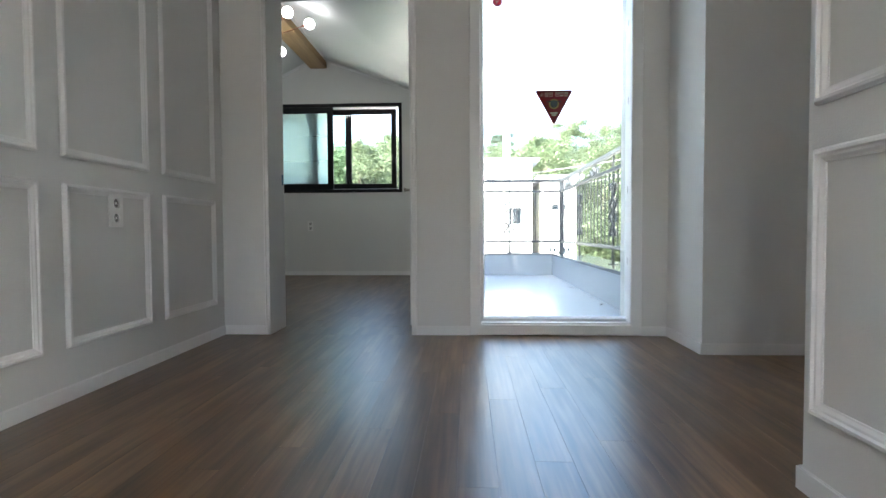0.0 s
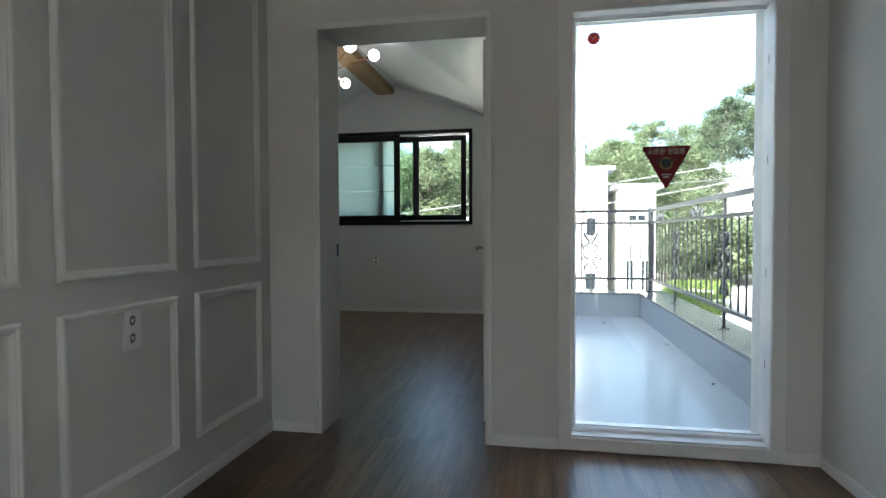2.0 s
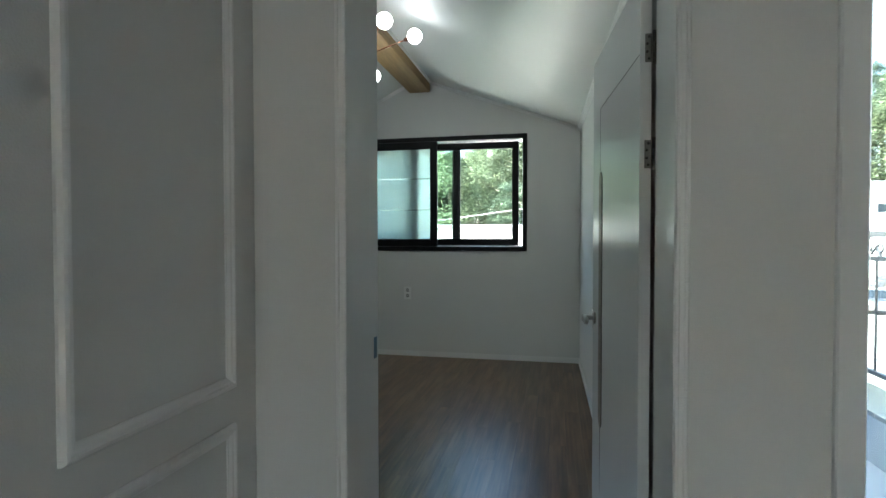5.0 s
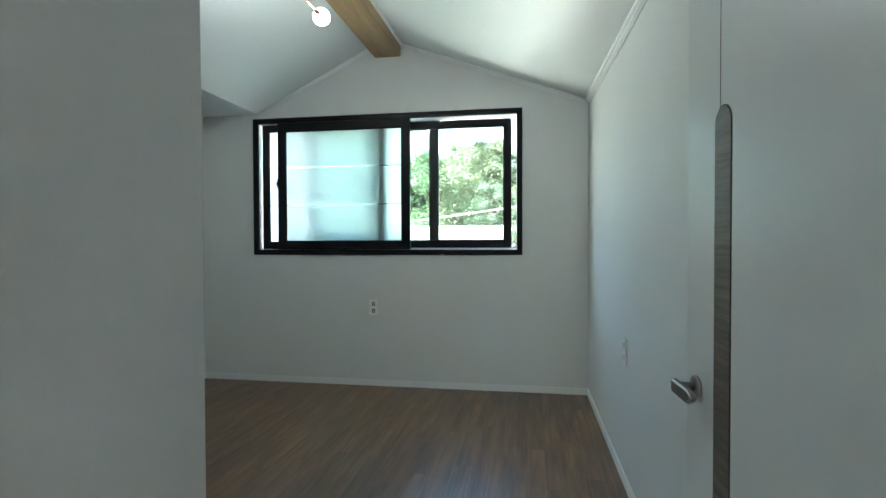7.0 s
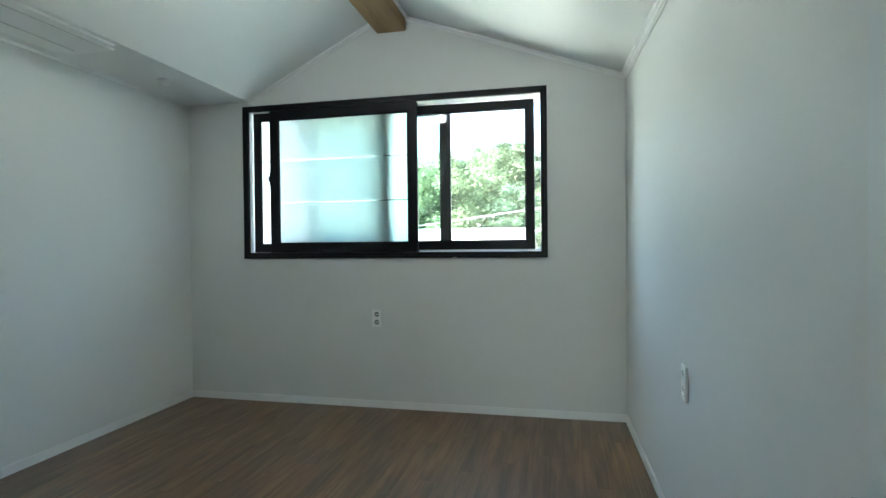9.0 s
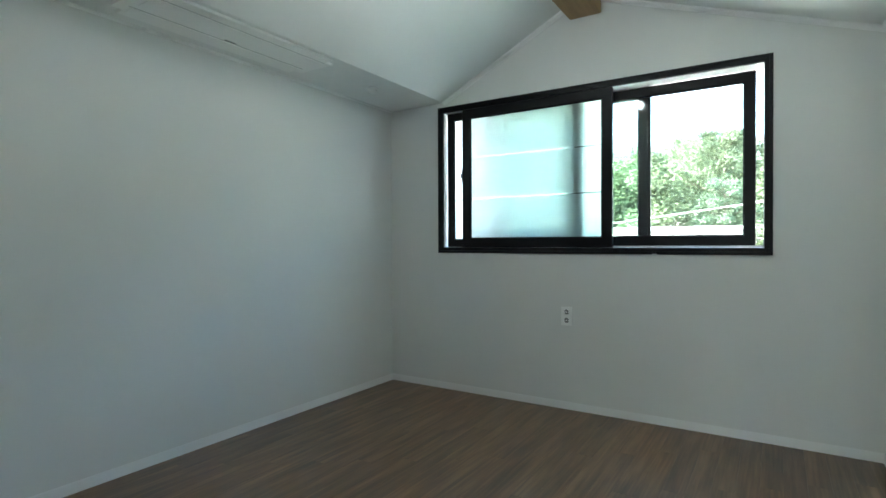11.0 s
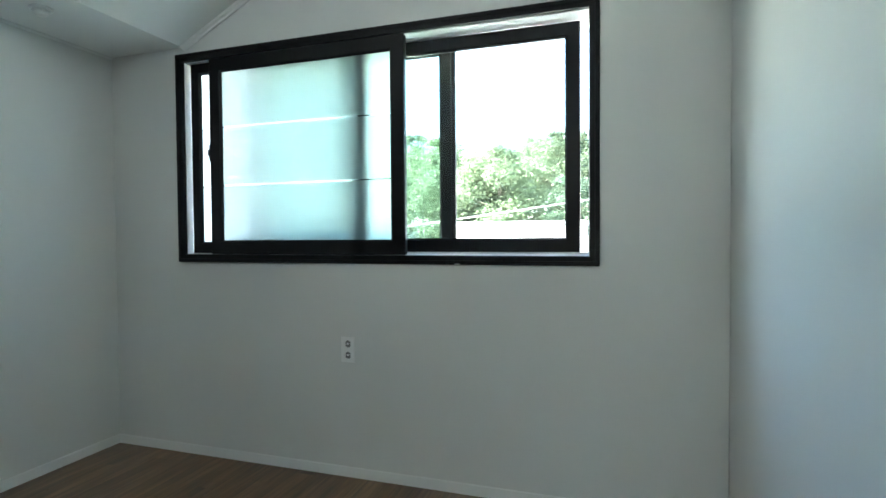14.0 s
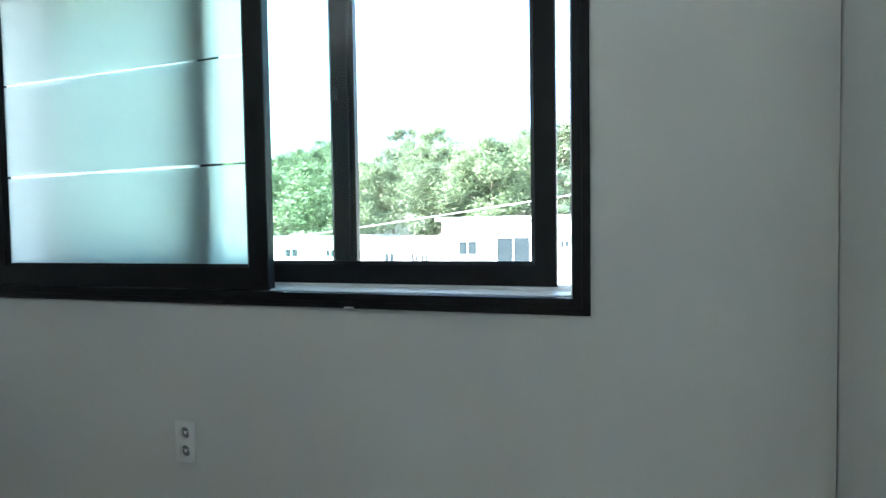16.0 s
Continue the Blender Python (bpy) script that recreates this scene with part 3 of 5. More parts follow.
for name, s0, s1 in (("trim_beam_east", -0.4945, 1), ("trim_beam_west", -0.7345, -1)):
    z = roof_z(s0)
    structure(name, extrude_profile([(s0, z - 0.022), (s0 + 0.008 * s1, z - 0.022), (s0 + 0.016 * s1, z - 0.012), (s0 + 0.018 * s1, z), (s0, z)], ROOM_S, ROOM_N - 0.028, lambda a, b, s: (a, s, b)), TRIM, "thin white moulding beside the beam", "moulding")

# ---- ridge beam ----
beam = thing("ceiling_beam", "brown pine ridge beam under the pitched ceiling", "beam")
bm = boxes((-0.732, -0.497, ROOM_S, ROOM_N, 2.957, 3.13))
bmesh.ops.bevel(bm, geom=[e for e in bm.edges if all(v.co.z < 2.96 for v in e.verts)], offset=0.006, segments=2, affect="EDGES")
part("timber", bm, BEAM_WOOD, beam)
tagged(beam, kind="structure")


# ---- panel mouldings on the hall walls ----
MOULD = [(0.0, 0.0), (0.0, 0.008), (0.006, 0.016), (0.013, 0.017), (0.017, 0.011), (0.023, 0.010), (0.030, 0.005), (0.034, 0.004), (0.034, 0.0)]


def panels(name, y_start, count, place):
    owner = thing(name, "white painted wall panel mouldings in two rows", "moulding")
    tagged(owner, kind="structure")
    for k in range(count):
        y1 = y_start - 0.647 * k
        for z0, z1 in ((0.200, 0.822), (0.922, 2.385)):
            part("panel_moulding", ring(y1 - 0.530, y1, z0, z1, MOULD, place), TRIM, owner)


panels("trim_panels_west", -0.113, 7, lambda u, v, h: (HALL_W + h, u, v))
panels("trim_panels_east", -1.915, 5, lambda u, v, h: (NEAR_X - h, u, v))

# ---- bedroom doorway: lining, casing, leaf ----
lining = tagged(thing("door_frame", "white moulded door frame of the bedroom", "door frame"), kind="structure")
for x0, x1, z0, z1, nm in ((DOOR_L, DOOR_L + 0.022, 0.0, DOOR_H, "jamb"), (DOOR_R - 0.022, DOOR_R, 0.0, DOOR_H, "jamb"), (DOOR_L + 0.022, DOOR_R - 0.022, DOOR_H - 0.012, DOOR_H, "head")):
    part(nm, soft_box(x0, x1, -0.004, ROOM_S + 0.006, z0, z1, 0.002), TRIM, lining)
CASE = [(0.0, 0.0), (0.0, 0.007), (0.004, 0.011), (0.010, 0.011), (0.013, 0.008), (0.023, 0.008), (0.026, 0.011), (0.032, 0.011), (0.034, 0.008), (0.034, 0.0)]


def casing(name, x0, x1, top, place_h, owner):
    """Three moulded boards round a doorway, mitred at the top."""
    bm = bmesh.new()
    loops = []
    for d, hgt in CASE:
        loops.append([bm.verts.new(place_h(u, v, hgt)) for u, v in ((x0 + d, 0.0), (x0 + d, top - d), (x1 - d, top - d), (x1 - d, 0.0))])
    n = len(loops)
    for i in range(n - 1):
        for k in range(3):
            bm.faces.new((loops[i][k], loops[i][k + 1], loops[i + 1][k + 1], loops[i + 1][k]))
    return part(name, bm, TRIM, owner)


casing("casing", 0.260, 1.204, 2.170, lambda u, v, h: (u, -h, v), lining)
plate = part("strike_plate", soft_box(DOOR_L + 0.0225, DOOR_L + 0.025, ROOM_S - 0.040, ROOM_S - 0.014, 0.940, 1.010, 0.001), BLUE_FILM, lining, "strike plate still under blue film")

# leaf: built lying along +y from its hinge, face at x = 0, then turned
leaf = tagged(thing("door_1", "white bedroom door with a grey wood inlay, standing open against the wall", "door", at=(1.128, 0.295, 0.0), turn=5.15), kind="structure")
LEAF_W, LEAF_H, SLOT_Y = 0.868, 2.140, 0.668
bm = bmesh.new()
box(bm, 0.0, 0.034, 0.0, LEAF_W, 0.008, LEAF_H)
bmesh.ops.bevel(bm, geom=bm.edges[:], offset=0.002, segments=2, affect="EDGES")
part("panel", bm, DOOR_WHITE, leaf)
# rounded inlay, proud of a dark groove
def stadium(y, z0, z1, half, x0, x1, n=10):
    pts = []
    for cz, a0 in ((z1 - half, 0.0), (z0 + half, math.pi)):
        for k in range(n + 1):
            a = a0 + math.pi * k / n
            pts.append((y + half * math.cos(a), cz + half * math.sin(a)))
    return extrude_profile(pts, x0, x1, lambda a, b, s: (s, a, b))


part("inlay_groove", stadium(SLOT_Y, 0.507, 1.620, 0.040, -0.0012, 0.004), RUBBER, leaf)
part("inlay", stadium(SLOT_Y, 0.510, 1.617, 0.037, -0.002, 0.004), SLOT_WOOD, leaf, "grey oak inlay strip with rounded ends")
part("groove_line", boxes((-0.0008, 0.002, SLOT_Y + 0.015, SLOT_Y + 0.0172, 1.612, 1.897)), RUBBER, leaf)
part("groove_line", boxes((-0.0008, 0.002, SLOT_Y - 0.001, SLOT_Y + 0.001, 0.22, 0.507)), RUBBER, leaf)
part("groove_line", boxes((-0.0008, 0.002, 0.004, SLOT_Y + 0.0172, 1.896, 1.898)), RUBBER, leaf)
HANDLE_Y, HANDLE_Z = 0.798, 0.968
bm = bmesh.new()
tube(bm, (-0.0005, HANDLE_Y, HANDLE_Z), (-0.008, HANDLE_Y, HANDLE_Z), 0.027, 0.027, 32)
tube(bm, (-0.008, HANDLE_Y, HANDLE_Z), (-0.010, HANDLE_Y, HANDLE_Z), 0.027, 0.024, 32)
handle = part("handle", bm, NICKEL, leaf, "satin nickel lever handle with a round rose")
bm = bmesh.new()
tube(bm, (-0.009, HANDLE_Y, HANDLE_Z), (-0.050, HANDLE_Y, HANDLE_Z), 0.010, 0.012, 20)
part("neck", bm, NICKEL, handle)
bm = extrude_profile([(HANDLE_Y + a, HANDLE_Z + b) for a, b in ((0.014, -0.017), (0.014, 0.017), (-0.083, 0.015), (-0.106, 0.009), (-0.112, -0.003), (-0.083, -0.019))], -0.060, -0.044, lambda a, b, s: (s, a, b))
bmesh.ops.bevel(bm, geom=bm.edges[:], offset=0.004, segments=3, affect="EDGES")
part("lever", bm, NICKEL, handle)
for z in (0.27, 1.592, 1.915):
    bm = soft_box(0.014, 0.0335, -0.0025, 0.001, z - 0.043, z + 0.043, 0.0008, 1)
    hinge = part("hinge", bm, STEEL, leaf, "steel butt hinge with screws")
    bm = bmesh.new()
    for k in range(3):
        tube(bm, (0.041, -0.006, z - 0.050 + k * 0.034), (0.041, -0.006, z - 0.018 + k * 0.034), 0.0065, None, 14)
    part("knuckle", bm, STEEL, hinge)
    bm = soft_box(0.0475, 0.0505, -0.030, -0.002, z - 0.043, z + 0.043, 0.0008, 1)
    part("frame_plate", bm, STEEL, hinge)
    for dz, xx in ((-0.033, 0.025), (-0.012, 0.020), (0.012, 0.020), (0.033, 0.025)):
        bm = bmesh.new()
        tube(bm, (xx, -0.002, z + dz), (xx, -0.0034, z + dz), 0.0042, None, 12)
        part("screw", bm, RUBBER, hinge)

# ---- balcony door ----
gdoor = tagged(thing("door_2", "white glazed balcony door with red stickers on the glass", "door"), kind="structure")
FR = [(0.0, 0.0), (0.0, 0.014), (0.004, 0.018), (0.060, 0.018), (0.066, 0.012), (0.070, -0.10), (0.0, -0.10)]
part("door_frame", ring(GLASS_L, GLASS_R, 0.004, GLASS_H, FR, lambda u, v, h: (u, -h, v)), UPVC, gdoor)
part("threshold", soft_box(GLASS_L + 0.07, GLASS_R - 0.07, -0.01, 0.20, 0.058, 0.078, 0.003), UPVC, gdoor)
gx0, gx1, gz0, gz1 = 1.572, 2.522, 0.060, 2.155
sash = part("sash", ring(gx0, gx1, gz0, gz1, [(0.0, 0.0), (0.0, 0.03), (0.003, 0.033), (0.034, 0.033), (0.042, 0.018), (0.042, -0.018), (0.034, -0.033), (0.0, -0.033)], lambda u, v, h: (u, 0.085 - h, v)), UPVC, gdoor)
pane = part("pane", boxes((gx0 + 0.036, gx1 - 0.036, 0.082, 0.088, gz0 + 0.036, gz1 - 0.036)), GLASS_CLEAR, gdoor)
pane.visible_shadow = False
part("gasket", ring(gx0 + 0.040, gx1 - 0.040, gz0 + 0.040, gz1 - 0.040, [(0.0, 0.0), (0.0, 0.008), (0.003, 0.008), (0.003, 0.0)], lambda u, v, h: (u, 0.080 - h, v)), RUBBER, gdoor)
for z in (0.45, 0.88, 1.41, 1.87):
    bm = bmesh.new()
    tube(bm, (2.4785, 0.046, z - 0.020), (2.4785, 0.046, z + 0.020), 0.0032, None, 12)
    part("hinge", bm, STEEL, gdoor)
structure("balcony_door_reveal", boxes((2.498, GLASS_R, 0.125, ROOM_S + 0.004, -0.3, GLASS_H), (GLASS_L, GLASS_L + 0.03, 0.125, ROOM_S + 0.004, -0.3, GLASS_H), (GLASS_L + 0.03, 2.498, 0.125, ROOM_S + 0.004, GLASS_H - 0.03, GLASS_H)), STUCCO, "pale rendered reveal outside the balcony door", "reveal")


def text_on(name, body, size, at, mat, parent, label=""):
    cu = bpy.data.curves.new(name, "FONT")
    cu.body, cu.size, cu.align_x, cu.align_y, cu.extrude = body, size, "CENTER", "CENTER", 0.0004
    ob = new(name, cu)
    ob.matrix_basis = pose(*at, 90, 0, 0)
    dg = bpy.context.evaluated_depsgraph_get()
    me = bpy.data.meshes.new_from_object(ob.evaluated_get(dg))
    me.transform(ob.matrix_basis)
    bpy.data.objects.remove(ob)
    me.materials.clear()
    me.materials.append(mat)
    res = new(name, me)
    res.parent = parent
    return tagged(res, label)


# triangular fire-rescue sticker, white border bars and words
tri = thing("warning_sticker", "dark red triangular sticker with white lettering on the door glass", "sticker")
SY = 0.0795
def tri_pts(cx, top, w, hgt, r):
    pts = []
    cs = [(cx - w / 2, top), (cx, top - hgt), (cx + w / 2, top)]
    for i in range(3):
        p, q, s = Vector(cs[i - 1]), Vector(cs[i]), Vector(cs[(i + 1) % 3])
        a, b = q + (p - q).normalized() * r, q + (s - q).normalized() * r
        for k in range(6):
            t = k / 5
            v = a * (1 - t) ** 2 + q * 2 * t * (1 - t) + b * t ** 2
            pts.append((v.x, v.y))
    return pts


part("backing", extrude_profile(tri_pts(2.040, 1.488, 0.232, 0.212, 0.018), SY, SY + 0.0015, lambda a, b, s: (a, s, b)), STICKER_RED, tri)
text_on("lettering", "소방관 진입창", 0.030, (2.040, SY - 0.0008, 1.461), STICKER_WHITE, tri, "white lettering")
bm = bmesh.new()
tube(bm, (2.040, SY - 0.0001, 1.405), (2.040, SY - 0.0006, 1.405), 0.031, None, 28)
part("emblem", bm, STICKER_GOLD, tri, "gold round emblem")
bm = bmesh.new()
tube(bm, (2.040, SY - 0.0006, 1.405), (2.040, SY - 0.0010, 1.405), 0.022, None, 24)
box(bm, 1.995, 2.085, SY - 0.0009, SY - 0.0002, 1.416, 1.424)
part("emblem_core", bm, STICKER_DARK, tri)
part("small_print", boxes((2.018, 2.062, SY - 0.0006, SY - 0.0001, 1.347, 1.354), (2.026, 2.054, SY - 0.0006, SY - 0.0001, 1.335, 1.342)), STICKER_WHITE, tri)
disc = thing("round_sticker", "small round red sticker on the door glass", "sticker")
bm = bmesh.new()
tube(bm, (1.697, SY, 2.028), (1.697, SY + 0.0015, 2.028), 0.030, None, 32)
part("backing", bm, STICKER_PINK, disc)
bm = bmesh.new()
for k in range(18):
    a = k * math.tau / 18
    box(bm, 1.697 + 0.024 * math.cos(a) - 0.002, 1.697 + 0.024 * math.cos(a) + 0.002, SY - 0.0006, SY - 0.0001, 2.028 + 0.024 * math.sin(a) - 0.002, 2.028 + 0.024 * math.sin(a) + 0.002)
part("rim_print", bm, STICKER_WHITE, disc)
bm = extrude_profile([(1.684, 2.036), (1.700, 2.034), (1.709, 2.042), (1.706, 2.030), (1.698, 2.026), (1.692, 2.012), (1.688, 2.026)], SY - 0.0006, SY - 0.0001, lambda a, b, s: (a, s, b))
part("figure", bm, STICKER_WHITE, disc)

# ---- bedroom window ----
window = tagged(thing("window_1", "wide black-framed sliding window, frosted sashes slid to one side", "window"), kind="structure")
wy = ROOM_N
part("window_frame", ring(WIN_L, WIN_R, WIN_B, WIN_T, [(0.0, -0.02), (0.0, 0.012), (0.003, 0.015), (0.020, 0.015), (0.022, 0.011), (0.045, 0.011), (0.047, 0.006), (0.047, -0.012), (0.02, -0.012)], lambda u, v, h: (u, wy - h, v)), BLACK_FRAME, window)
part("outer_frame", ring(WIN_L + 0.021, WIN_R - 0.021, WIN_B + 0.021, WIN_T - 0.021, [(0.0, -0.013), (0.028, -0.013), (0.030, -0.015), (0.030, -0.235), (0.0, -0.235)], lambda u, v, h: (u, wy - h, v)), UPVC, window, "white outer window frame")
part("inner_track", boxes(*[(WIN_L + 0.048, WIN_R - 0.048, wy + d, wy + d + 0.004, WIN_B + 0.047, WIN_B + 0.052) for d in (0.030, 0.065)]), UPVC, window)
part("track", boxes(*[(WIN_L + 0.052, WIN_R - 0.052, wy + d, wy + d + 0.005, WIN_B + 0.051, WIN_B + 0.062) for d in (0.118, 0.14, 0.168, 0.19)]), UPVC, window)


def win_sash(x0, x1, z0, z1, y, stile, mat, glass, name, frosted, label, line=0.008):
    """One sliding sash: frame, pane, and, where frosted, three bands of film parted by clear lines."""
    prof = [(0.0, -0.017), (0.0, 0.014), (0.003, 0.017), (stile - 0.012, 0.017), (stile, 0.008), (stile, -0.008), (stile - 0.01, -0.017)]
    s = part(name, ring(x0, x1, z0, z1, prof, lambda u, v, h: (u, y - h, v)), mat, window, label)
    if not frosted:
        g = part("pane", boxes((x0 + stile - 0.004, x1 - stile + 0.004, y + 0.001, y + 0.004, z0 + stile - 0.004, z1 - stile + 0.004)), glass, s)
        g.visible_shadow = False
    if frosted:
        cuts = [z0 + stile - 0.003, 1.645, 1.645 + line, 1.994, 1.994 + line, z1 - stile + 0.003]
        for k in (0, 2, 4):
            f = part("frosted_band", boxes((x0 + stile - 0.003, x1 - stile + 0.003, y - 0.002, y + 0.002, cuts[k], cuts[k + 1])), GLASS_FROST, s)
            f.visible_shadow = False
    return s


ZB, ZT = WIN_B + 0.052, WIN_T - 0.050
front = win_sash(-1.682, -0.418, ZB - 0.004, ZT + 0.004, wy + 0.020, 0.083, BLACK_FRAME, GLASS_CLEAR, "front_sash", True, "black sash with frosted glass and two clear lines")
win_sash(-1.853, -0.643, ZB, ZT, wy + 0.058, 0.070, BLACK_FRAME, GLASS_CLEAR, "rear_sash", True, "black sash with frosted glass and two clear lines", 0.007)
win_sash(-0.790, 0.479, WIN_B + 0.062, WIN_T - 0.058, wy + 0.129, 0.074, BLACK_FRAME, GLASS_CLEAR, "outer_sash", False, "black outer sash with clear glass")
win_sash(-1.405, -0.205, WIN_B + 0.062, WIN_T - 0.058, wy + 0.179, 0.072, BLACK_FRAME, GLASS_GREEN, "outer_sash", False, "black outer sash with green-tinted glass")
part("sash_edge", boxes((-0.2045, -0.186, wy + 0.172, wy + 0.196, WIN_B + 0.062, WIN_T - 0.058)), BLACK_FRAME, window)
bm = boxes((-1.690, -1.6825, wy + 0.006, wy + 0.014, 1.80, 1.90))
box(bm, -1.700, -1.690, wy + 0.004, wy + 0.016, 1.83, 1.87)
part("sash_lock", bm, BLACK_FRAME, front)
part("catch", soft_box(-0.262, -0.240, wy + 0.150, wy + 0.161, 1.86, 1.90, 0.003), RUBBER, window)
chip = thing("paint_chip", "small white chip on the black window frame", "chip")
part("flake", soft_box(-0.140, -0.108, wy - 0.0165, wy - 0.0145, WIN_B + 0.0, WIN_B + 0.006, 0.001, 1), PLASTIC, chip)


# ---- sockets ----
def socket_plate():
    """Cover plate with two round wells sunk into it."""
    bm = bmesh.new()
    n, hw, hh, rw = 32, 0.036, 0.0315, 0.0205
    for zc in (-0.0315, 0.0315):
        rims = []
        for k in range(n):
            a = k * math.tau / n + math.pi / 4
            c, q = math.cos(a), math.sin(a)
            m = 1 / max(abs(c), abs(q))
            rims.append([bm.verts.new(p) for p in ((c * m * hw, -0.009, zc + q * m * hh), (c * (rw + 0.0025), -0.009, zc + q * (rw + 0.0025)), (c * (rw + 0.001), -0.0105, zc + q * (rw + 0.001)), (c * rw, -0.0105, zc + q * rw), (c * (rw - 0.001), -0.001, zc + q * (rw - 0.001)), (0, -0.001, zc))])
        for k in range(n):
            r0, r1 = rims[k], rims[(k + 1) % n]
            for i in range(4):
                bm.faces.new((r0[i], r1[i], r1[i + 1], r0[i + 1]))
            bm.faces.new((r0[4], r1[4], r0[5]))
    for x0, x1, z0, z1 in ((-0.040, -0.036, -0.070, 0.070), (0.036, 0.040, -0.070, 0.070), (-0.036, 0.036, 0.063, 0.070), (-0.036, 0.036, -0.070, -0.063)):
        box(bm, x0, x1, -0.009, 0.0, z0, z1)
    return bm


def socket(at, turn, label, group):
    """Vertical double socket, facing -y before its turn."""
    s = thing("power_socket", label, "socket", group, at, turn)
    part("plate", socket_plate(), PLASTIC, s)
    part("rim", ring(-0.041, 0.041, -0.071, 0.071, [(0.0, 0.0), (0.0, 0.006), (0.003, 0.0095), (0.004, 0.0095), (0.004, 0.0)], lambda u, v, h: (u, -h, v)), PLASTIC, s)
    for z in (-0.0315, 0.0315):
        # well floor: the white well's shade is put into this disc's grey
        bm = bmesh.new()
        tube(bm, (0, -0.0012, z), (0, -0.0030, z), 0.0192, None, 28)
        well = part("outlet", bm, SOCKET_GREY, s)
        part("bridge", soft_box(-0.0185, 0.0185, -0.0062, -0.0029, z - 0.0048, z + 0.0048, 0.001, 1), PLASTIC, well)
        for dx in (-0.0095, 0.0095):
            bm = bmesh.new()
            tube(bm, (dx, -0.0060, z), (dx, -0.0066, z), 0.0040, None, 12)
            part("hole", bm, SOCKET_DARK, well)
    return s


socket((-0.760, ROOM_N, 0.712), 0, "white double power socket on the gable wall", "bedroom sockets")
socket((east_x(2.66), 2.66, 0.722), -90.9, "white double power socket on the side wall", "bedroom sockets")
socket((HALL_W, -0.995, 0.730), 90, "white double power socket set across a panel moulding", "hall sockets")

# ---- air conditioner and detector in the soffit ----
ac = thing("ceiling_air_conditioner", "white slim cassette air conditioner set into the soffit", "air conditioner")
bm = boxes((-2.335, -1.905, 1.78, 3.06, SOFFIT_Z - 0.012, SOFFIT_Z - 0.0005))
bmesh.ops.bevel(bm, geom=[e for e in bm.edges if abs(e.verts[0].co.z - e.verts[1].co.z) > 0.01], offset=0.06, segments=6, affect="EDGES")
bmesh.ops.bevel(bm, geom=[e for e in bm.edges if all(v.co.z < SOFFIT_Z - 0.011 for v in e.verts)], offset=0.005, segments=3, affect="EDGES")
part("fascia", bm, PLASTIC, ac)
part("louvre", soft_box(-2.285, -2.20, 1.86, 2.98, SOFFIT_Z - 0.0155, SOFFIT_Z - 0.0115, 0.002), PLASTIC, ac)
part("intake_panel", soft_box(-2.165, -1.995, 1.86, 2.98, SOFFIT_Z - 0.0145, SOFFIT_Z - 0.0115, 0.002), PLASTIC, ac)
part("seam", boxes((-2.197, -2.193, 1.84, 3.00, SOFFIT_Z - 0.0126, SOFFIT_Z - 0.0115), (-1.989, -1.986, 1.84, 3.00, SOFFIT_Z - 0.0126, SOFFIT_Z - 0.0115)), SOCKET_GREY, ac)
part("display", boxes((-2.187, -2.175, 2.38, 2.46, SOFFIT_Z - 0.0126, SOFFIT_Z - 0.0115)), SOCKET_DARK, ac)
det = thing("smoke_detector", "small round white smoke detector under the soffit", "smoke detector", at=(-2.11, 3.65, SOFFIT_Z))
bm = bmesh.new()
tube(bm, (0, 0, 0), (0, 0, -0.012), 0.052, 0.050, 32)
part("base", bm, PLASTIC, det)
bm = bmesh.new()
tube(bm, (0, 0, -0.012), (0, 0, -0.034), 0.042, 0.026, 32)
tube(bm, (0, 0, -0.034), (0, 0, -0.038), 0.026, 0.020, 32)
part("sensor_dome", bm, PLASTIC, det)

# ---- pendant lamp ----
lamp = thing("pendant_lamp", "copper branching ceiling lamp with glowing opal globes", "ceiling lamp", at=(-0.60, 2.37, 2.957))
bm = bmesh.new()
tube(bm, (0, 0, 0), (0, 0, -0.025), 0.055, 0.050, 28)
part("canopy", bm, COPPER, lamp)
bm = bmesh.new()
tube(bm, (0, 0, -0.025), (0, 0, -0.33), 0.007, None, 12)
tube(bm, (0, 0, -0.22), (0, 0, -0.345), 0.011, None, 14)
part("stem", bm, COPPER, lamp)
def globe(r, n=24):
    bm = bmesh.new()
    bmesh.ops.create_uvsphere(bm, u_segments=n, v_segments=n // 2, radius=r)
    for f in bm.faces:
        f.smooth = True
    return bm


hub = Vector((0, 0, -0.27))
for tip in ((0.50, -0.17, -0.20), (-0.01, 0.43, -0.267), (0.42, -0.60, -0.257), (-0.40, 0.22, -0.165)):
    tip = Vector(tip)
    d = (tip - hub).normalized()
    bm = bmesh.new()
    tube(bm, hub, tip - d * 0.045, 0.005, None, 10)
    tube(bm, tip - d * 0.085, tip - d * 0.040, 0.013, 0.015, 16)
    arm = part("arm", bm, COPPER, lamp)
    g = globe(0.052)
    bmesh.ops.translate(g, verts=g.verts[:], vec=tip)
    part("globe", g, BULB, arm, "glowing opal glass globe")

# ---- lobby seen past the hall corner ----
cov = thing("cove_light", "warm cove light above a dark ledge", "cove light")
part("ledge", soft_box(3.63, LOBBY_END - 0.01, 1.75, 2.19, 1.80, 1.86, 0.005), DARK_WOOD, cov)
part("led_strip", boxes((3.67, LOBBY_END - 0.05, 2.02, 2.06, 1.862, 1.875)), COVE, cov)
part("front_lip", soft_box(3.63, LOBBY_END - 0.01, 1.735, 1.75, 1.80, 1.90, 0.003), DARK_WOOD, cov)
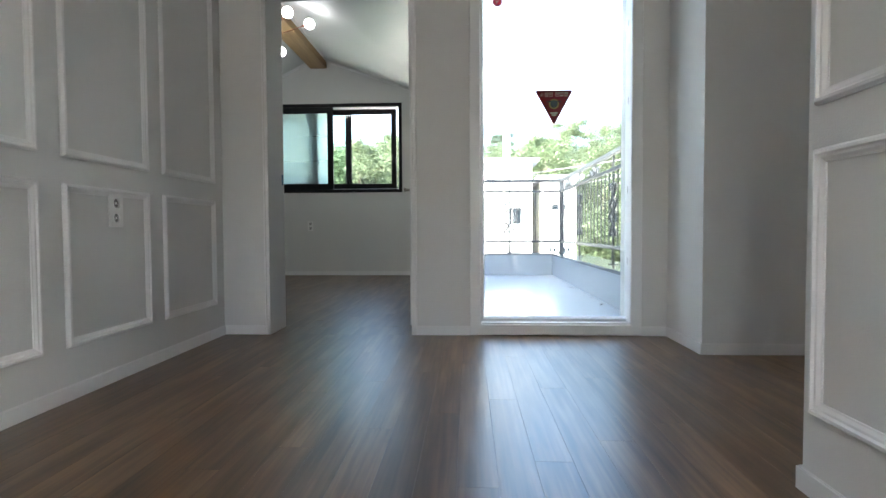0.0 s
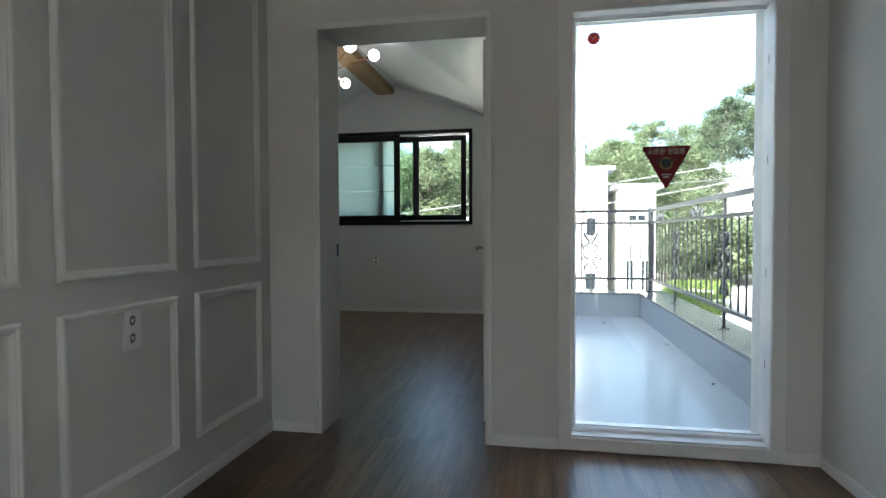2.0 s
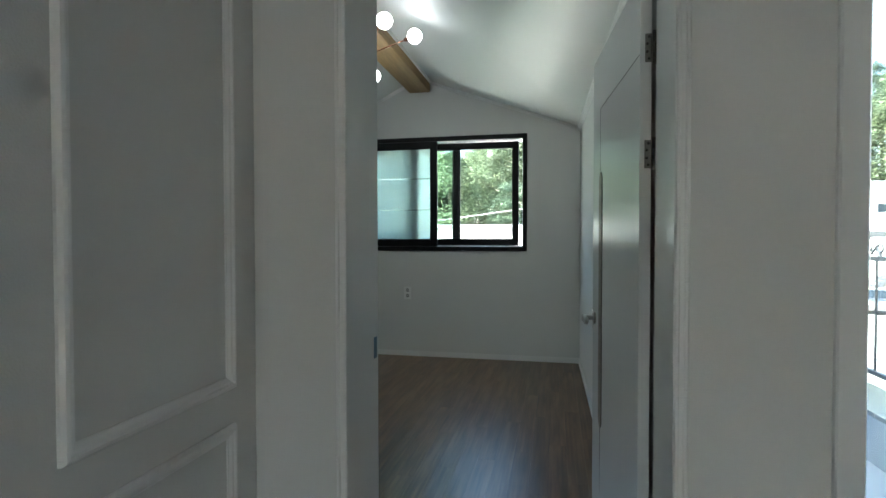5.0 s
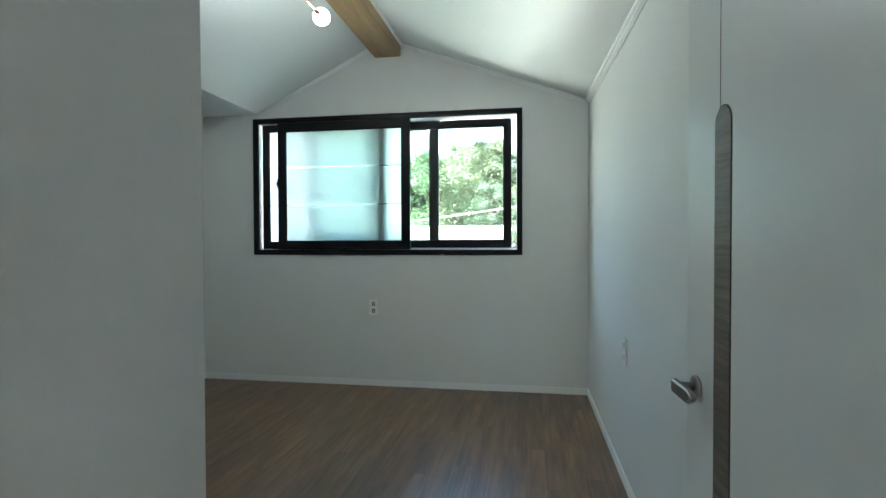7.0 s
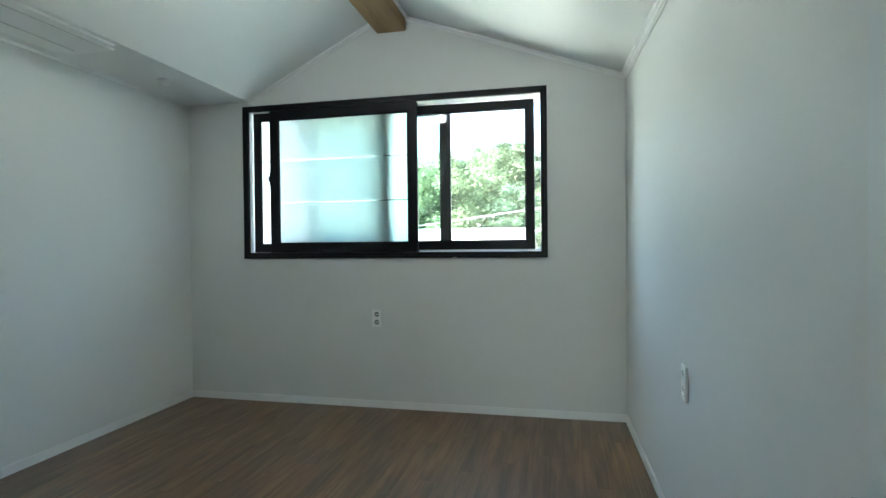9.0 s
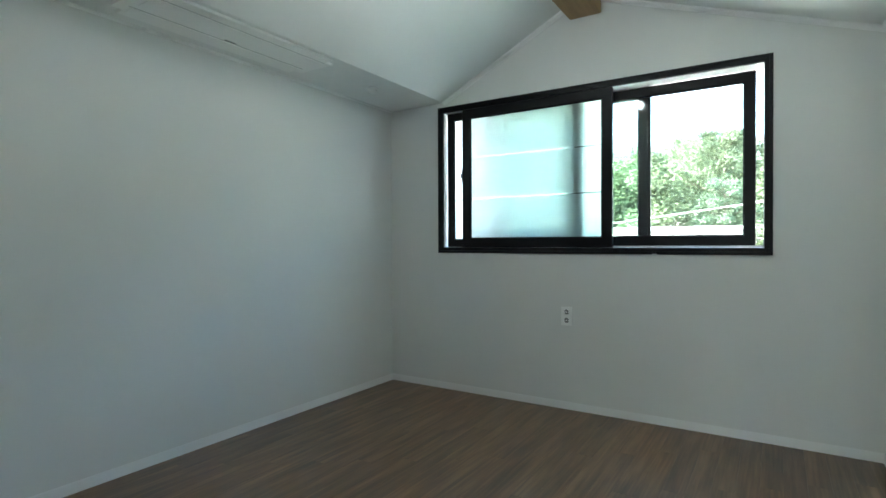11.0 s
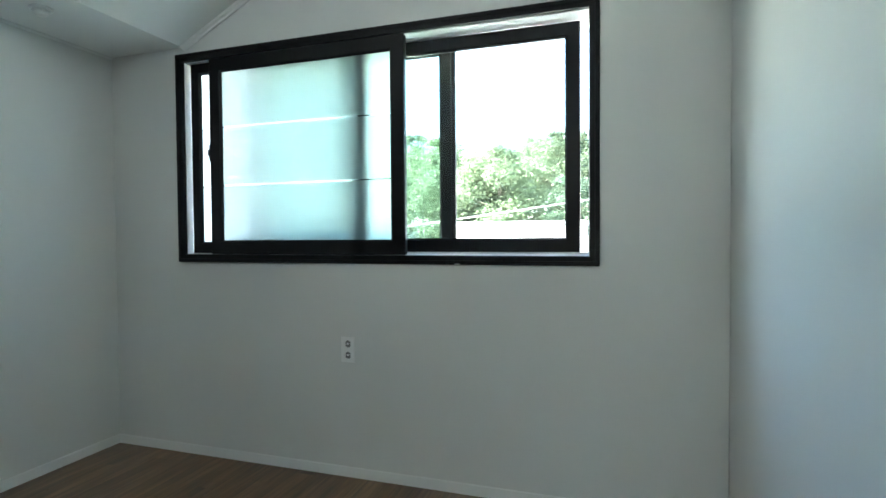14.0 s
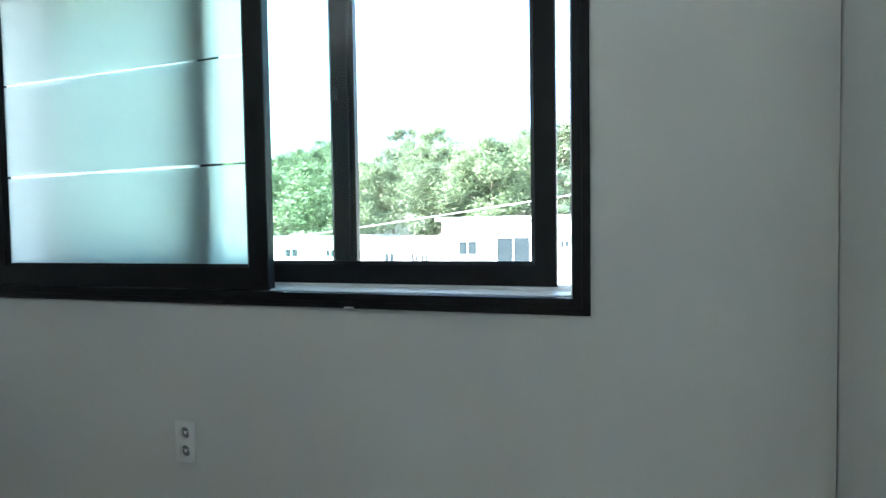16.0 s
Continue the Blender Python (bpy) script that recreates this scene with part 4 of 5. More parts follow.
# stair half wall with dark handrail; cabinet shapes stand in for its panels
half_wall = thing("low_cabinet", "white stair half wall with a dark handrail in the lobby, built as a cabinet", "cabinet")
part("body", boxes((3.8, 6.4, 1.86, 2.18, 0.10, 1.36)), TRIM, half_wall)
part("plinth", boxes((3.8, 6.4, 1.90, 2.18, 0.0, 0.10)), TRIM, half_wall)
part("top", soft_box(3.78, 6.42, 1.82, 2.18, 1.36, 1.40, 0.004), BLACK_FRAME, half_wall)
for k in range(5):
    part("door", soft_box(3.805 + k * 0.52, 4.313 + k * 0.52, 1.84, 1.859, 0.13, 1.345, 0.003), DOOR_WHITE, half_wall)
structure("trim_lobby_opening", soft_box(LOBBY_X0 + 0.001, LOBBY_X0 + 0.036, NOOK_Y - 0.018, NOOK_Y + 0.10, 0.0, HALL_TOP - 0.001, 0.003), TRIM, "white casing board at the lobby opening", "casing")

# ---- balcony ----
structure("balcony_floor", boxes((ROOM_R + 0.2, BAL_R, ROOM_S, BAL_N, -0.3, 0.0)), BALCONY_FLOOR, "glossy grey painted balcony floor", "floor")
structure("balcony_parapet", boxes((BAL_R, BAL_R + 0.33, ROOM_S, BAL_N + 0.36, -0.6, LEDGE - 0.03), (ROOM_R + 0.2, BAL_R, BAL_N, BAL_N + 0.36, -0.6, LEDGE - 0.03)), BALCONY_WALL, "low grey painted balcony parapet", "parapet")
structure("outer_wall", boxes((3.46, LOBBY_END + 0.3, 2.41, 2.5, -3.3, 3.08), (3.06, LOBBY_END + 0.2, -0.1, 2.40, -3.3, -0.12)), STUCCO, "pale rendered outer wall of the house", "wall")
structure("house_base", boxes((ROOM_L - 0.2, BAL_R + 0.30, -0.1, BAL_N + 0.30, GROUND, -0.62), (HALL_W - 0.2, LOBBY_END + 0.2, HALL_BACK, -0.12, GROUND, -0.62)), STUCCO, "pale rendered lower storey of the house", "wall")
cop = tagged(thing("parapet_coping", "polished grey granite slabs on the parapet", "coping"), kind="structure")
y = ROOM_S
while y < BAL_N + 0.37 - 0.05:
    y2 = min(y + 0.92, BAL_N + 0.375)
    part("granite_slab", soft_box(BAL_R - 0.012, BAL_R + 0.345, y + 0.002, y2 - 0.002, LEDGE - 0.029, LEDGE, 0.003), GRANITE, cop)
    y = y2
for x0, x1 in ((ROOM_R + 0.2, 2.02), (2.02, BAL_R - 0.013)):
    part("granite_slab", soft_box(x0 + 0.002, x1 - 0.002, BAL_N - 0.012, BAL_N + 0.375, LEDGE - 0.029, LEDGE, 0.003), GRANITE, cop)

# railing: corner post, two top rails, bottom rail, bars, cast ornaments
RX, RY = 2.875, 4.575
rail = thing("balcony_railing", "dark grey iron railing with cast scroll ornaments", "railing")


def spiral(bm, cx, cz, r, start, turns, axis, r_bar=0.007, off=0.0, flip=1):
    pts = []
    for k in range(15):
        t = k / 14
        a = start + flip * turns * math.tau * t
        rad = r * (1 - 0.72 * t)
        u, v = cx + rad * math.cos(a), cz + rad * math.sin(a)
        pts.append((off, u, v) if axis == "y" else (u, off, v))
    path_tube(bm, pts, r_bar, 6)


def cast_ornament(pos, axis, z0, z1):
    """Pierced cast plate of paired scrolls on a post."""
    bm = bmesh.new()
    mid, span = (z0 + z1) / 2, (z1 - z0)
    for s in (-1, 1):
        for zc, rr in ((z0 + span * 0.09, 0.042), (z1 - span * 0.09, 0.042)):
            spiral(bm, pos[1] + s * 0.045, zc, rr, 0 if s > 0 else math.pi, 0.9, "y", 0.008, pos[0], s) if axis == "y" else spiral(bm, pos[0] + s * 0.045, zc, rr, 0 if s > 0 else math.pi, 0.9, "x", 0.008, pos[1], s)
        def pt(w, q):
            return (pos[0], pos[1] + s * w * 1.8, z0 + span * q) if axis == "y" else (pos[0] + s * w * 1.8, pos[1], z0 + span * q)
        path_tube(bm, [pt(w, q) for w, q in ((0.045, 0.02), (0.040, 0.12), (0.016, 0.22), (0.014, 0.30), (0.046, 0.37), (0.052, 0.44), (0.020, 0.50), (0.052, 0.56), (0.046, 0.63), (0.014, 0.70), (0.016, 0.78), (0.040, 0.88), (0.045, 0.98))], 0.013, 6)
        for q in (0.33, 0.67):
            c = pt(0.056, q)
            spiral(bm, c[1] if axis == "y" else c[0], c[2], 0.030, math.pi if s > 0 else 0, 0.8, axis, 0.008, c[0] if axis == "y" else c[1], s)
    return bm


def scroll_crest(y, z):
    bm = bmesh.new()
    for s in (-1, 1):
        spiral(bm, y + s * 0.070, z + 0.008, 0.050, math.pi / 2, 1.1, "y", 0.008, RX, s)
        spiral(bm, y + s * 0.190, z - 0.012, 0.048, -math.pi / 2, -1.1, "y", 0.008, RX, s)
        path_tube(bm, [(RX, y + s * 0.03, z - 0.05), (RX, y + s * 0.09, z - 0.045), (RX, y + s * 0.15, z + 0.01), (RX, y + s * 0.20, z - 0.055)], 0.008, 6)
    tube(bm, (RX, y, z - 0.06), (RX, y, z + 0.05), 0.014, 0.010, 10)
    return bm


Y_END = ROOM_S
part("corner_post", soft_box(RX - 0.030, RX + 0.030, RY - 0.030, RY + 0.030, LEDGE, 1.395, 0.004), RAIL_METAL, rail)
bm = soft_box(RX - 0.055, RX + 0.055, RY - 0.055, RY + 0.055, LEDGE, LEDGE + 0.012, 0.003)
part("foot_plate", bm, RAIL_METAL, rail)
part("top_rail", soft_box(RX - 0.024, RX + 0.024, Y_END, RY - 0.030, 1.335, 1.375, 0.006), RAIL_METAL, rail)
part("middle_rail", soft_box(RX - 0.020, RX + 0.020, Y_END, RY - 0.030, 1.185, 1.215, 0.004), RAIL_METAL, rail)
part("bottom_rail", soft_box(RX - 0.018, RX + 0.018, Y_END, RY - 0.030, 0.455, 0.485, 0.004), RAIL_METAL, rail)
part("top_rail", soft_box(ROOM_R + 0.2, RX - 0.030, RY - 0.024, RY + 0.024, 1.335, 1.375, 0.006), RAIL_METAL, rail)
part("middle_rail", soft_box(ROOM_R + 0.2, RX - 0.030, RY - 0.020, RY + 0.020, 1.185, 1.215, 0.004), RAIL_METAL, rail)
part("bottom_rail", soft_box(ROOM_R + 0.2, RX - 0.030, RY - 0.018, RY + 0.018, 0.455, 0.485, 0.004), RAIL_METAL, rail)
BAR = mesh_of("baluster", boxes((-0.006, 0.006, -0.006, 0.006, 0.485, 1.185)), RAIL_METAL)
POST = mesh_of("post", boxes((-0.011, 0.011, -0.011, 0.011, LEDGE, 0.455), (-0.009, 0.009, -0.009, 0.009, 0.485, 1.185), (-0.009, 0.009, -0.009, 0.009, 1.215, 1.335), (-0.035, 0.035, -0.035, 0.035, LEDGE, LEDGE + 0.008)), RAIL_METAL)
y = 3.33 + 0.15 * 8
while y > Y_END:
    k = round((3.33 - y) / 0.15)
    ob = new("post" if k % 10 == 0 else "baluster", POST if k % 10 == 0 else BAR)
    ob.parent = rail
    ob.location = (RX, y, 0)
    if k % 10 == 0:
        part("cast_ornament", cast_ornament((RX, y), "y", 0.565, 1.085), RAIL_METAL, rail)
    if k % 10 == 5:
        part("scroll_crest", scroll_crest(y, 1.272), RAIL_METAL, rail)
    y -= 0.15
x, k = RX - 0.125, 1
while x > ROOM_R + 0.25:
    ob = new("post" if k == 6 else "baluster", POST if k == 6 else BAR)
    ob.parent = rail
    ob.location = (x, RY, 0)
    if k == 6:
        part("cast_ornament", cast_ornament((x, RY), "x", 0.565, 1.085), RAIL_METAL, rail)
    x -= 0.125
    k += 1

rng = random.Random(4)
for px, py in ((2.30, 3.1), (2.60, 2.75), (2.64, 2.62), (2.62, 2.2), (2.655, 1.75), (2.2, 3.8), (2.05, 3.5), (2.64, 1.3)):
    lf = thing("dead_leaf", "curled brown leaf scrap on the balcony floor", "leaf", "balcony leaf scraps", (px, py, 0.0), rng.uniform(0, 360))
    bm = bmesh.new()
    n, L, W = 6, rng.uniform(0.02, 0.045), rng.uniform(0.006, 0.012)
    up = [[bm.verts.new((L * (i / n - 0.5), s * W * math.sin(math.pi * (i + 0.4) / (n + 0.8)), 0.002 + 0.006 * abs(s) + 0.004 * math.sin(i) ** 2)) for s in (-1, 0, 1)] for i in range(n + 1)]
    for i in range(n):
        for j in range(2):
            bm.faces.new((up[i][j], up[i + 1][j], up[i + 1][j + 1], up[i][j + 1]))
    bmesh.ops.solidify(bm, geom=bm.faces[:], thickness=0.001)
    part("blade", bm, LEAF_LITTER, lf)


# ---- ground, road, grass ----
def ground_z(x, y):
    """Flat by the houses, rising into a wooded hill behind."""
    t = max(0.0, min(1.0, (y - 46) / 60))
    rise = t * t * (3 - 2 * t)
    return GROUND + rise * (11 + 5 * max(0, min(1, (x + 10) / 40)))


def ground_mesh():
    bm = bmesh.new()
    xs = [-700, -300, -150, -100] + list(range(-80, 101, 6)) + [150, 300, 700]
    ys = [-300, -80, -20, 0, 10, 20, 30, 40, 44] + list(range(46, 112, 6)) + [150, 300, 900]
    g = [[bm.verts.new((x, y, ground_z(x, y))) for x in xs] for y in ys]
    for i in range(len(ys) - 1):
        for j in range(len(xs) - 1):
            bm.faces.new((g[i][j], g[i][j + 1], g[i + 1][j + 1], g[i + 1][j]))
    return bm


EARTH = material("pale_ground", (0.40, 0.385, 0.34), 0.95, vary=0.2, scale=0.12, bump=0.3, bump_scale=3)
structure("ground", ground_mesh(), EARTH, "pale ground rising to a wooded hill", "ground")
structure("road", boxes((-60, 90, 33.0, 39.5, GROUND - 0.1, GROUND + 0.012)), CONCRETE, "pale concrete village road", "road")
bm = bmesh.new()
rg = random.Random(8)
for _ in range(9000):
    y = rg.uniform(27, 45)
    x = 1.2 + y * rg.uniform(0.255, 0.355) + rg.gauss(0, 0.25)
    if noise.noise((x * 0.35, y * 0.3, 2.0)) < -0.12:
        continue
    h, a, w = rg.uniform(0.25, 0.7), rg.uniform(0, 6.28), rg.uniform(0.03, 0.07)
    dx, dy = math.cos(a) * w, math.sin(a) * w
    lean = (rg.uniform(-.2, .2), rg.uniform(-.2, .2))
    bm.faces.new([bm.verts.new(p) for p in ((x - dx, y - dy, GROUND), (x + dx, y + dy, GROUND), (x + lean[0], y + lean[1], GROUND + h))])
tagged(new("grass", mesh_of("grass", bm, GRASS)), "bright green grass beside the road", "grass", kind="stuff")


# ---- neighbouring houses ----
def house(x0, x1, y0, y1, top, label, windows, wall=STUCCO, band=None, roof_over=0.35):
    """Flat-roofed house: walls, roof slab, parapet band, windows (x, z, w, h) with frames on the side that faces -y."""
    h = thing("house", label, "house", "neighbouring houses", ((x0 + x1) / 2, y0, GROUND))
    cx = (x0 + x1) / 2
    w2, dp, ht = (x1 - x0) / 2, y1 - y0, top - GROUND
    part("wall", boxes((-w2, w2, 0, dp, 0, ht)), wall, h)
    part("roof", soft_box(-w2 - roof_over, w2 + roof_over, -roof_over, dp + roof_over, ht, ht + 0.22, 0.03, 1), ROOF_GREY, h)
    if band:
        part("wall_band", boxes((-w2 - 0.03, w2 + 0.03, -0.04, 0.0, band - GROUND - 0.3, band - GROUND + 0.3)), STUCCO_GREY, h)
    for wx, wz, ww, wh in windows:
        wx, wz = wx - cx, wz - GROUND
        win = part("window", ring(wx, wx + ww, wz, wz + wh, [(0.0, 0.0), (0.0, 0.06), (0.07, 0.06), (0.07, 0.0)], lambda u, v, q: (u, -q - 0.002, v)), FAR_FRAME, h)
        part("pane", boxes((wx + 0.07, wx + ww - 0.07, -0.028, -0.006, wz + 0.07, wz + wh - 0.07)), FAR_GLASS, win)
        part("mullion", boxes((wx + ww / 2 - 0.03, wx + ww / 2 + 0.03, -0.05, -0.03, wz + 0.07, wz + wh - 0.07)), FAR_FRAME, win)
        part("sill", boxes((wx - 0.06, wx + ww + 0.06, -0.12, -0.002, wz - 0.08, wz - 0.005)), STUCCO, win)
    return h


house(2.3, 4.9, 25, 33, 4.2, "white two-storey house with a flat roof", [(3.3, 0.9, 1.1, 1.0), (3.2, -2.5, 1.2, 1.6), (2.5, 3.0, 0.5, 0.5)])
house(5.4, 7.0, 24, 30, 3.2, "narrow white house with tall windows", [(5.6, -2.4, 0.45, 2.2), (6.3, -2.4, 0.45, 2.2), (5.7, 1.6, 0.9, 0.4)], band=0.2)
house(20.8, 46, 56, 66, 6.4, "long pale house with a dark roof edge", [(27.4, 3.3, 1.1, 3.0), (22.4, 1.0, 2.0, 1.8), (30.6, 3.6, 3.0, 1.0), (34.0, 0.6, 2.8, 2.4), (24.6, 4.2, 0.8, 0.7)], band=1.9)
house(-8.9, -1.2, 33, 41, 1.95, "white low house with blue-grey windows", [(-7.9, -0.1, 1.2, 0.9), (-5.6, -0.9, 2.0, 1.9), (-2.0, 0.3, 0.6, 0.5)])
house(-17.5, -10.6, 40, 47, 0.75, "white low house with a flat roof", [(-15.8, -0.9, 0.9, 0.7), (-13.6, -0.9, 0.6, 0.7), (-12.8, -0.9, 0.6, 0.7)])
house(-27.5, -18.3, 42, 49, 0.9, "white low house with a flat roof", [(-26, -0.7, 1.4, 0.8), (-22, -0.7, 0.9, 0.7)])
house(-38, -28.2, 42, 50, 0.6, "white low house with a flat roof", [(-34, -0.9, 1.4, 0.8), (-31, -0.9, 0.9, 0.7)])

# ---- utility poles and wires ----
def pole(x, y, top, r=0.19):
    p = thing("utility_pole", "pale concrete utility pole", "utility pole", "utility poles", (x, y, GROUND))
    bm = bmesh.new()
    tube(bm, (0, 0, 0), (0, 0, top - GROUND), r, r * 0.72, 16)
    part("shaft", bm, CONCRETE, p)
    part("crossarm", boxes((-0.8, 0.8, -0.05, 0.05, top - GROUND - 0.9, top - GROUND - 0.8)), ROOF_GREY, p)
    return p


pole(10.1, 19.5, 9.5, 0.185)
pole(3.13, 19.0, 9.5, 0.17)
pole(24.5, 53.0, 10.2, 0.12)
def wire(a, b, sag):
    w = thing("overhead_cable", "thin pale overhead cable", "cable", "overhead cables", a)
    bm = bmesh.new()
    d = Vector(b) - Vector(a)
    path_tube(bm, [tuple(d * (k / 16) - Vector((0, 0, sag * 4 * (k / 16) * (1 - k / 16)))) for k in range(17)], 0.022, 5)
    part("strand", bm, WIRE, w)


wire((-32, 23, -0.6), (10.1, 19.6, 3.9), 0.35)
wire((-6, 23.4, 1.25), (10.1, 19.6, 3.3), 0.25)
wire((3.13, 19.1, 3.0), (24.5, 53.1, 7.5), 0.5)


# ---- parked cars ----
def car(x, y, turn, paint, label):
    c = thing("car", label, "car", "parked cars", (x, y, GROUND), turn)
    side = [(-2.15, 0.30), (-2.2, 0.62), (-2.05, 0.86), (-1.25, 0.96), (-0.55, 1.40), (0.85, 1.44), (1.55, 1.02), (2.1, 0.92), (2.2, 0.6), (2.15, 0.30)]
    bm = extrude_profile(side, -0.86, 0.86, lambda a, b, s: (a, s * (1 - 0.12 * max(0, b - 0.9)), b))
    bmesh.ops.bevel(bm, geom=bm.edges[:], offset=0.05, segments=2, affect="EDGES")
    part("body", bm, paint, c)
    for s in (-1, 1):
        part("side_window", extrude_profile([(-1.05, 0.98), (-0.5, 1.32), (0.78, 1.36), (1.3, 1.02)], s * 0.835, s * 0.868, lambda a, b, q: (a, q * (1 - 0.12 * max(0, b - 0.9)), b)), FAR_GLASS, c)
    part("windscreen", extrude_profile([(-1.22, 0.985), (-0.60, 1.395), (-0.63, 1.42), (-1.26, 1.00)], -0.68, 0.68, lambda a, b, q: (a, q, b)), FAR_GLASS, c)
    for wx in (-1.35, 1.35):
        for s in (-1, 1):
            bm = bmesh.new()
            tube(bm, (wx, s * 0.72, 0.32), (wx, s * 0.885, 0.32), 0.32, None, 24)
            wheel = part("wheel", bm, TYRE, c)
            bm = bmesh.new()
            tube(bm, (wx, s * 0.886, 0.32), (wx, s * 0.893, 0.32), 0.20, None, 20)
            part("rim", bm, STEEL, wheel)
    for s in (-1, 1):
        part("headlight", soft_box(-2.21, -2.10, s * 0.62 - 0.14, s * 0.62 + 0.14, 0.62, 0.76, 0.02), FAR_FRAME, c)
        part("tail_light", soft_box(2.12, 2.21, s * 0.66 - 0.12, s * 0.66 + 0.12, 0.66, 0.82, 0.02), LAMP_RED, c)
    return c


car(24.4, 50.2, 8, CAR_WHITE, "white parked car on the road")
car(20.3, 36.0, 70, CAR_DARK, "dark parked car beside the road")
car(29.5, 50.8, 4, CAR_DARK, "dark parked car on the road")


# ---- trees ----
def make_tree(name, label, seed, height, crown_r, crown_base, leaves, leaf_mat, leaf_size, conical=0.0):
    """Tapered trunk with limbs; a crown of many small leaf clumps round the limbs' ends."""
    r = random.Random(seed)
    t = thing(name, label, "tree")
    bm = bmesh.new()
    lean = Vector((r.uniform(-0.05, 0.05), r.uniform(-0.05, 0.05), 1))
    pts = [Vector((lean.x * height * k / 8 + r.uniform(-.12, .12), lean.y * height * k / 8 + r.uniform(-.12, .12), height * 0.92 * k / 8)) for k in range(9)]
    r0 = height * 0.018
    for k in range(8):
        tube(bm, pts[k], pts[k + 1], r0 * (1 - k / 9), r0 * (1 - (k + 1) / 9), 8)
    tips = []
    for k in range(22):
        q = crown_base + (0.97 - crown_base) * (k + 0.5) / 22
        base = pts[min(7, int(q * 8))].lerp(pts[min(8, int(q * 8) + 1)], q * 8 - int(q * 8))
        a = k * 2.4 + r.uniform(-.4, .4)
        prof = math.sin(math.pi * (0.15 + 0.85 * (q - crown_base) / (1 - crown_base))) if not conical else (1 - (q - crown_base) / (1 - crown_base)) ** 0.7
        L = crown_r * (0.35 + 0.75 * prof) * r.uniform(0.7, 1.1)
        end = base + Vector((math.cos(a) * L, math.sin(a) * L, L * r.uniform(0.1, 0.5)))
        mid = base.lerp(end, 0.5) + Vector((0, 0, -0.05 * L))
        tube(bm, base, mid, r0 * 0.32 * (1.1 - q * 0.5), r0 * 0.2, 5)
        tube(bm, mid, end, r0 * 0.2, r0 * 0.06, 5)
        tips += [(end, L * 0.42), (mid + Vector((0, 0, 0.25 * L)), L * 0.40), (end.lerp(mid, 0.4) + Vector((r.uniform(-.3, .3), r.uniform(-.3, .3), 0.2)) * L * 0.5, L * 0.34)]
    tips.append((pts[8], crown_r * 0.4))
    part("trunk", bm, BARK, t)
    verts, faces = [], []
    for _ in range(leaves):
        c, s = tips[r.randrange(len(tips))]
        d = Vector((r.gauss(0, 1), r.gauss(0, 1), r.gauss(0, 0.7))).normalized() * s * r.random() ** 0.4
        p = c + d
        u = Vector((r.gauss(0, 1), r.gauss(0, 1), r.gauss(0, 0.5))).normalized()
        w = u.cross(d.normalized() + Vector((0, 0, 0.6))).normalized()
        z = leaf_size * r.uniform(0.6, 1.4)
        n = len(verts)
        verts += [p - u * z, p + w * z * 0.45, p + u * z, p - w * z * 0.45]
        faces.append((n, n + 1, n + 2, n + 3))
    me = bpy.data.meshes.new("crown")
    me.from_pydata(verts, [], faces)
    me.materials.append(leaf_mat)
    crown = new("crown", me)
    crown.parent = t
    return t


kinds = [
    make_tree("tree", "broad leafy green tree on the hill", 1, 13, 4.2, 0.28, 15000, LEAF, 0.15),
    make_tree("tree", "rounded leafy green tree on the hill", 2, 11, 4.6, 0.22, 15000, LEAF, 0.145),
    make_tree("tree", "tall leafy tree with bare trunk on the hill", 3, 16, 4.0, 0.36, 15000, LEAF, 0.15),
    make_tree("pine_tree", "dark green pine with open crown on the hill", 5, 15, 3.6, 0.42, 14000, PINE, 0.13, 0.6),
    make_tree("bush", "low bright green bush at the hill's foot", 7, 4.5, 2.6, 0.08, 8000, LEAF, 0.12),
]
tr = random.Random(21)
spots = []
for row, (yy, step) in enumerate(((50, 4.6), (57, 5.0), (65, 5.4), (74, 6.0), (84, 6.5))):
    x = -58.0
    while x < 62:
        spots.append((x + tr.uniform(-1.6, 1.6), yy + tr.uniform(-2.5, 2.5), row))
        x += step
used = [0] * 5
for x, y, row in spots:
    if 18 < x < 48 and y < 69:
        continue
    k = tr.choice((0, 1, 2, 3, 0, 1, 4) if row == 0 else (0, 1, 2, 3, 2, 0))
    sc = tr.uniform(0.8, 1.15) * (0.92 if x < -2 else 0.84 + 0.52 * max(0.0, min(1.0, (x - 17) / 13)))
    m = pose(x, y, ground_z(x, y) - 0.1, 0, 0, tr.uniform(0, 360)) @ Matrix.Diagonal((sc, sc, sc, 1))
    if not used[k]:
        kinds[k].matrix_basis = m
    else:
        copy_thing(kinds[k], m)
    used[k] += 1

# bright bushes at the hill's foot, beside the grass
for i, x in enumerate((12.6, 14.6, 16.4, 18.3, 20.2)):
    sc = 1.25 + 0.07 * ((i * 3) % 4)
    copy_thing(kinds[4], pose(x, 46.0 + 0.8 * math.sin(i * 2.1), GROUND - 0.1, 0, 0, 77 * i) @ Matrix.Diagonal((sc, sc, sc, 1)))

